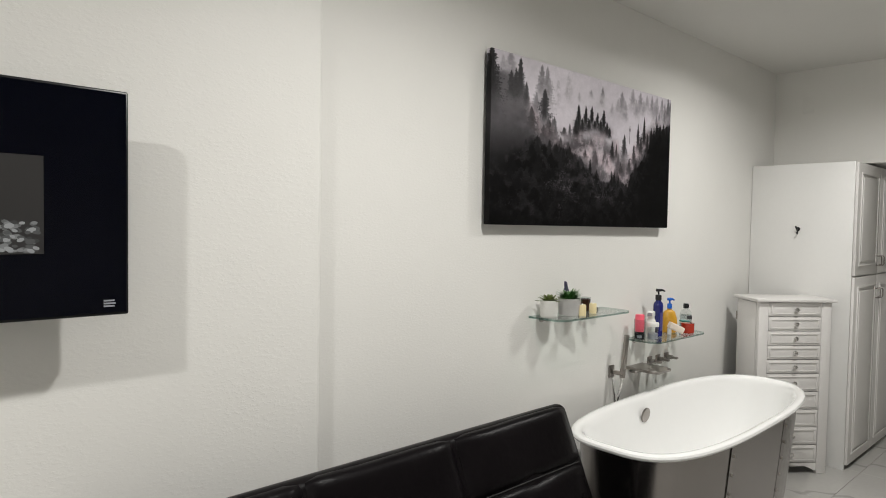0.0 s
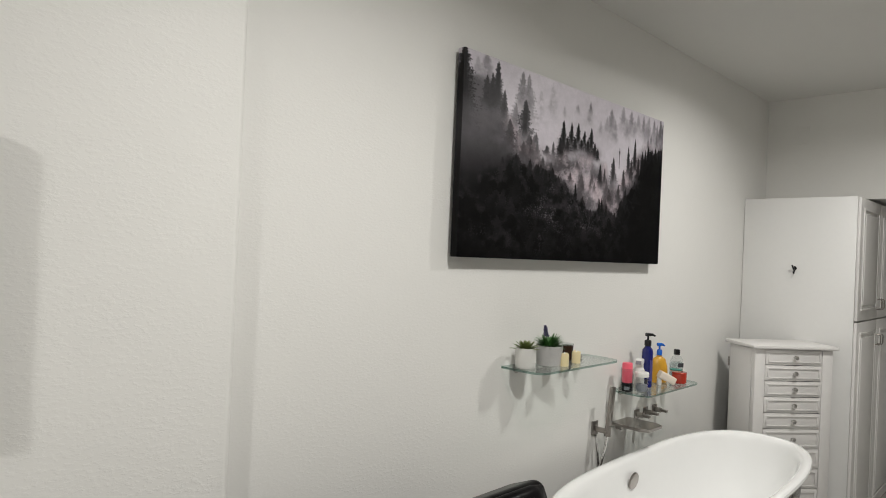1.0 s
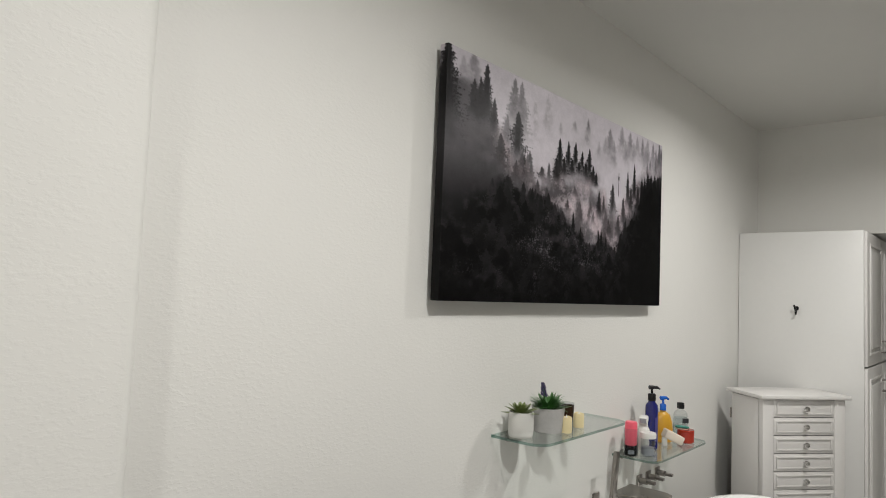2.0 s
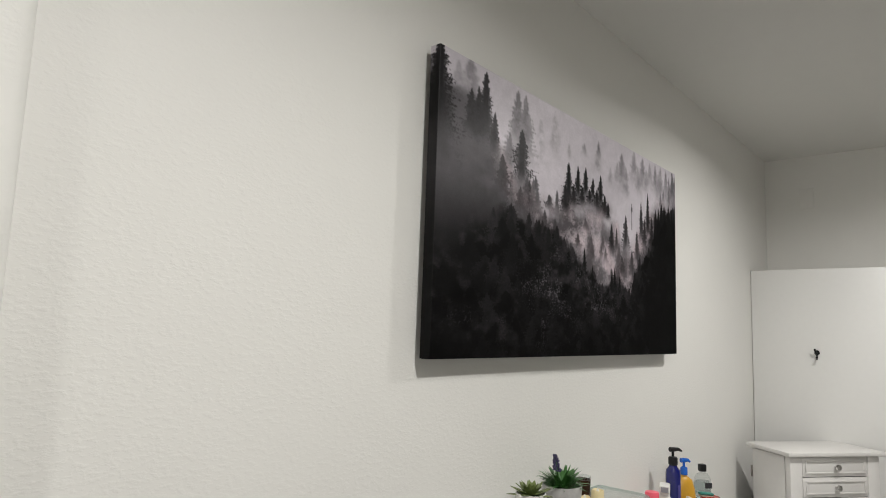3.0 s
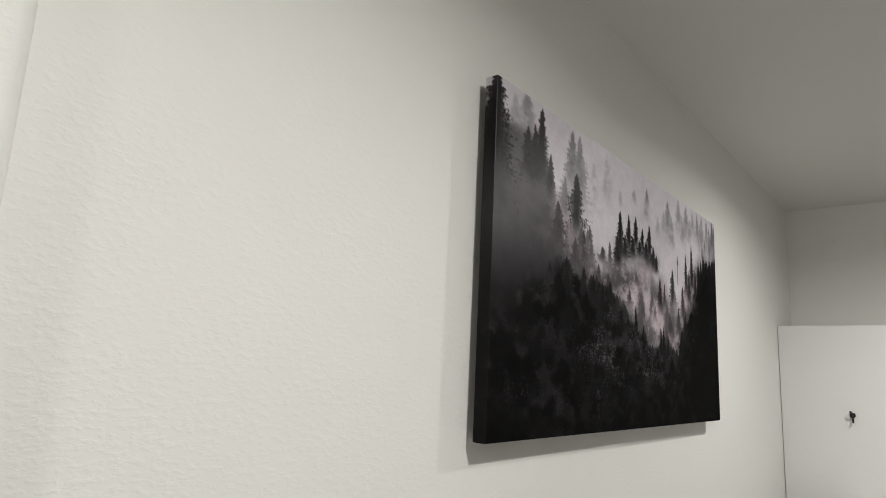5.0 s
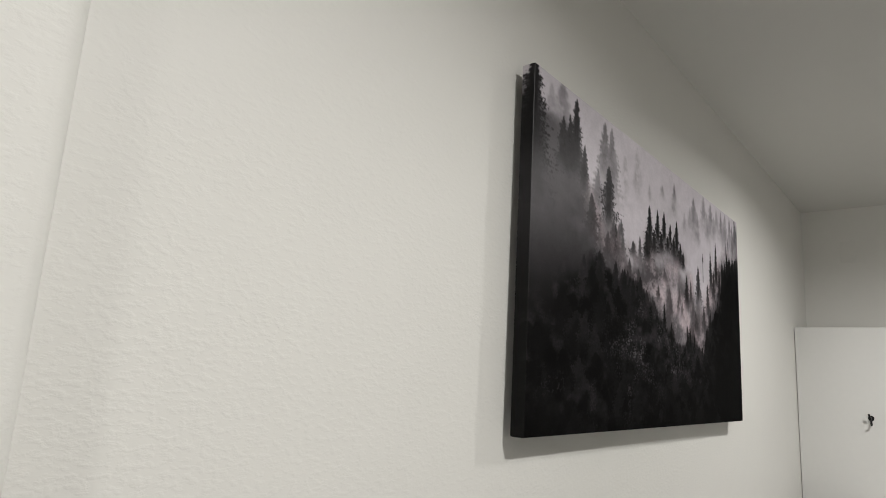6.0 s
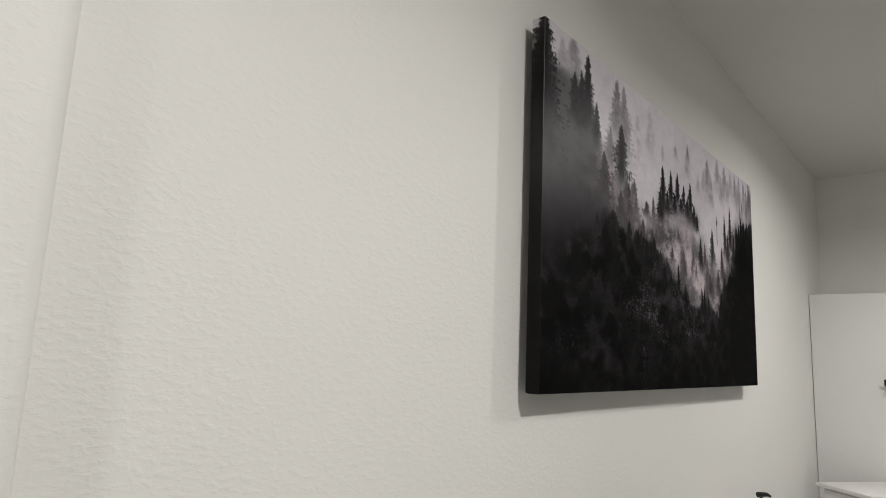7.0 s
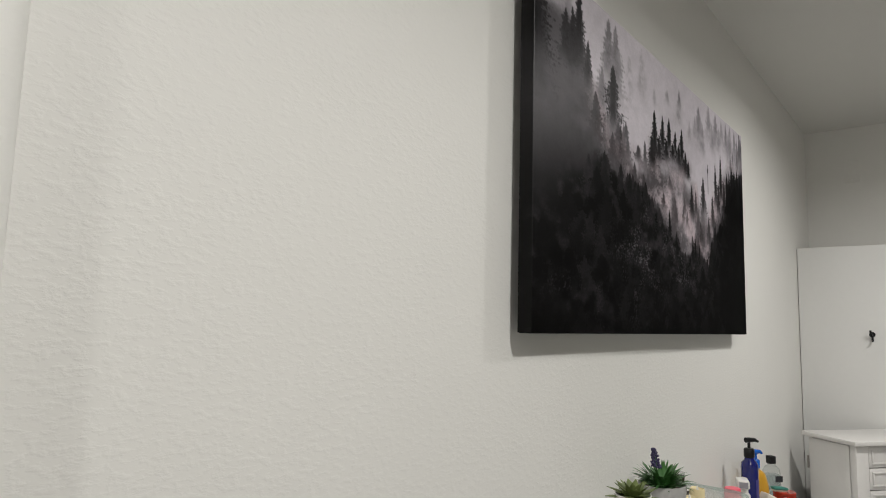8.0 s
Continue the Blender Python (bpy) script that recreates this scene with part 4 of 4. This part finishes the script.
def yellow_bottle(x, y):
    t = thing("shampoo_bottle", "amber yellow shampoo bottle with blue pump", "bottle", x, y, Z2)
    part("body", lathe([(0.034, 0), (0.042, 0.004), (0.043, 0.055), (0.040, 0.080), (0.030, 0.112), (0.0165, 0.122), (0.0125, 0.124), (0.0125, 0.130)], 28, sx=1.0, sy=0.6), M_YELLOW, t, "amber bottle body").matrix_basis = pose(0, 0, 0, 0, 0, -40)
    pump_head(t, 0.130, M_BLUECAP, 0.0125, 0.026, -0.6)


def pink_bottle(x, y):
    t = thing("pink_bottle", "standing pink tube with black cap at its foot", "bottle", x, y, Z2)
    part("cap", lathe([(0.021, 0), (0.023, 0.002), (0.023, 0.036), (0.021, 0.038)], 26), M_BLACK, t, "black screw cap")
    label_band(t, 0.0232, 0.0235, 0.008, 0.022, CAMWARD - 0.5, CAMWARD + 0.5, M_LABEL, text="grey printed band")
    part("body", lathe([(0.0215, 0.0385), (0.0225, 0.05), (0.0225, 0.118), (0.0205, 0.124), (0.006, 0.126)], 26), M_PINK, t, "bright pink body")
    part("sleeve", lathe([(0.0265, 0.0), (0.0275, 0.100), (0.0268, 0.100), (0.0258, 0.0)], 28, bottom=False, top=False), M_CLEAR, t, "loose clear plastic sleeve")


def jar_pair():
    t = thing("cream_jar", "clear jar with white screw lid and grey contents", "jar", 1.143, -0.090, Z2, group="white lidded jars")
    part("jar", lathe([(0.024, 0), (0.0265, 0.003), (0.0265, 0.062), (0.0225, 0.066)], 28), M_CLEAR, t, "clear jar")
    part("contents", lathe([(0.0215, 0.004), (0.0235, 0.007), (0.0235, 0.032)], 24), M_LABEL, t, "blue-grey contents")
    part("lid", lathe([(0.029, 0.0665), (0.03, 0.069), (0.03, 0.083), (0.0285, 0.086)], 30), M_CREAM, t, "white screw lid")
    label_band(t, 0.0267, 0.0270, 0.04, 0.06, CAMWARD + 0.4, CAMWARD + 1.0, M_DARKLABEL)
    t = thing("foam_pump", "white foam dispenser with flat wide pump head", "bottle", 1.214, -0.040, Z2, group="white lidded jars")
    part("body", lathe([(0.021, 0), (0.0225, 0.003), (0.0225, 0.082), (0.016, 0.092)], 26), M_CREAM, t)
    part("collar", lathe([(0.0165, 0.0925), (0.0165, 0.106)], 22), M_CREAM, t, "white collar")
    part("pump_head", box(-0.040, 0.022, -0.017, 0.017, 0.1065, 0.131, 0.005), M_CREAM, t, "flat white pump head").matrix_basis = pose(0, 0, 0, 0, 0, 20)
    part("nozzle_face", box(-0.0415, -0.0402, -0.012, 0.012, 0.110, 0.127), M_LABEL, t, "grey nozzle face", False).matrix_basis = pose(0, 0, 0, 0, 0, 20)


def red_jar(x, y):
    t = thing("red_jar", "round clear tub of red gel under a small lid", "jar", x, y, Z2)
    part("tub", lathe([(0.029, 0), (0.033, 0.004), (0.034, 0.040), (0.032, 0.043)], 30), M_RED, t, "translucent red tub")
    part("lid", lathe([(0.0342, 0.0435), (0.0345, 0.051), (0.033, 0.053)], 30), M_RED, t, "red lid")


def clear_bottle(x, y):
    t = thing("clear_bottle", "clear round-shouldered bottle with black square cap", "bottle", x, y, Z2)
    part("body", lathe([(0.030, 0), (0.034, 0.004), (0.0335, 0.078), (0.030, 0.098), (0.021, 0.111), (0.013, 0.115), (0.013, 0.119)], 30, sx=1, sy=0.7), M_CLEAR, t, "clear plastic body").matrix_basis = pose(0, 0, 0, 0, 0, -40)
    part("contents", lathe([(0.029, 0.003), (0.0325, 0.006), (0.0318, 0.074), (0.027, 0.085)], 28, sx=1, sy=0.66), glass_mat("pale_liquid", (0.80, 0.84, 0.84), 0.1, 0.15), t, "pale liquid").matrix_basis = pose(0, 0, 0, 0, 0, -40)
    part("cap", box(-0.012, 0.012, -0.012, 0.012, 0.1195, 0.146, 0.003), M_BLACK, t, "black cap").matrix_basis = pose(0, 0, 0, 0, 0, -40)
    part("label", box(-0.004, 0.024, -0.0255, -0.0245, 0.062, 0.082), M_DARKLABEL, t, "small dark label", False).matrix_basis = pose(0, 0, 0, 0, 0, -40)


def sponge(x, y):
    t = thing("pumice_block", "pale pumice block leaning on the red tub", "pumice stone", x, y, Z2 + 0.036)
    b = cushion(-0.041, 0.041, -0.022, 0.022, -0.018, 0.018, 0.0, 0.006, 6)
    part("block", b, M_SPONGE, t).matrix_basis = pose(0, 0, 0, 0, 24, -45)
    part("prop_foot", box(-0.043, -0.025, -0.010, 0.010, -0.0362, -0.002, 0.003), M_CREAM, t, "white holder under the block").matrix_basis = pose(0, 0, 0, 0, 0, -45)


def razor(x, y):
    t = thing("nail_brush", "teal-backed nail brush lying across the red tub", "brush", x, y, Z2 + 0.0535)
    part("back", cushion(-0.028, 0.028, -0.011, 0.011, 0.0, 0.009, 0.0, 0.005, 5), M_TEAL, t, "teal plastic back").matrix_basis = pose(0, 0, 0.004, 0, 4, -42)
    part("bristles", box(-0.024, 0.024, -0.008, 0.008, -0.0002, 0.0035), M_SPONGE, t, "pale bristles").matrix_basis = pose(0, 0, 0, 0, 4, -42)


pink_bottle(1.100, -0.042)
jar_pair()
blue_bottle(1.264, -0.050)
yellow_bottle(1.416, -0.033)
sponge(1.382, -0.090)
red_jar(1.492, -0.100)
razor(1.480, -0.088)
clear_bottle(1.580, -0.044)


# ---- wall-mounted bath filler ----
def hand_shower():
    t = thing("hand_shower", "slim brushed nickel hand shower in a wall bracket", "hand shower", 0.947, WALL, 0.702)
    part("wall_plate", box(-0.022, 0.022, -0.008, -0.0005, -0.03, 0.03, 0.002), M_NICKEL, t, "square wall plate")
    part("arm", box(-0.010, 0.010, -0.070, -0.0085, -0.012, 0.008, 0.003), M_NICKEL, t)
    part("holder", tube([(0.0, -0.066, -0.022), (0.006, -0.066, 0.02)], 0.014, 14), M_NICKEL, t)
    part("wand", moved(box(-0.0145, 0.0145, -0.0075, 0.0075, 0, 0.175, 0.003), Matrix.Translation((0.006, -0.066, 0.012)) @ Matrix.Rotation(radians(7), 4, "Y") @ Matrix.Rotation(radians(1), 4, "X")), M_NICKEL, t, "flat rectangular shower wand")
    pts = [Vector((-0.001, -0.066, -0.022)), Vector((-0.006, -0.064, -0.06)), Vector((-0.02, -0.056, -0.12)), Vector((-0.03, -0.044, -0.20)), Vector((-0.03, -0.036, -0.32)), Vector((-0.01, -0.034, -0.40)), Vector((0.02, -0.03, -0.32)), Vector((0.012, -0.02, -0.16)), Vector((0.004, -0.012, -0.05)), Vector((0.002, -0.010, -0.03))]
    fine = []
    for a, b in zip(pts, pts[1:]):
        fine += [a.lerp(b, k / 6) for k in range(6)]
    part("hose", tube(fine + [pts[-1]], 0.0065, 10), M_CHROME, t, "flexible chrome hose")


def spout():
    t = thing("bath_spout", "wide flat brushed nickel waterfall bath spout", "bath spout", 1.162, WALL, 0.698)
    o = [(-0.078, -0.0005), (0.078, -0.0005), (0.078, -0.145), (0.06, -0.175), (-0.06, -0.175), (-0.078, -0.145)]
    part("spout_plate", slab(o, -0.006, 0.008, 0.002), M_NICKEL, t, "flat spout plate", False)
    part("wall_block", box(-0.035, 0.035, -0.030, -0.0005, -0.030, -0.0065, 0.003), M_NICKEL, t)


def lever(x):
    t = thing("tap_lever", "small square brushed nickel tap lever on wall plate", "tap", x, WALL, 0.706, group="bath tap levers")
    part("wall_plate", box(-0.022, 0.022, -0.007, -0.0005, -0.022, 0.022, 0.002), M_NICKEL, t, "square wall plate")
    part("stem", lathe([(0.012, 0), (0.012, 0.03)], 16), M_NICKEL, t).matrix_basis = pose(0, -0.0075, 0, 90)
    part("lever", box(-0.010, 0.010, -0.070, -0.038, -0.006, 0.005, 0.002), M_NICKEL, t, "flat lever")


hand_shower()
spout()
for lx in (1.315, 1.400, 1.492):
    lever(lx)


# ---- painted-over blank plate on the bulkhead ----
bp = thing("blank_plate", "painted-over blank switch plate on the bulkhead", "wall plate", 2.93, -0.188, 2.26)
part("plate", box(-0.0016, -0.0003, -0.034, 0.034, -0.057, 0.057, 0.0008), M_WALL, bp)
for sz in (-0.042, 0.042):
    part("screw", lathe([(0.0035, 0), (0.003, 0.0015)], 10), M_WALL, bp).matrix_basis = pose(-0.0016, 0, sz, 0, -90, 0)


# ---- floor tiles ----
tile_mesh = None
T = 0.598
for i in range(-7, 8):
    for j in range(8):
        x, y = 0.6 * i + 0.22, -4.2 + 0.6 * j - 0.05
        x0, x1 = max(x, WEST), min(x + T, EAST)
        y0, y1 = max(y, SOUTH), min(y + T, -0.046)
        if x1 - x0 < 0.02 or y1 - y0 < 0.02:
            continue
        full = x1 - x0 > T - 1e-4 and y1 - y0 > T - 1e-4
        if full and tile_mesh:
            ob = new("tile", tile_mesh)
        else:
            ob = link("tile", box(0, x1 - x0, 0, y1 - y0, -0.0039, 0, 0.0008, 1), M_MARBLE)
            if full:
                tile_mesh = ob.data
        ob.location = (x0, y0, FLOOR)
        ob.parent = floor
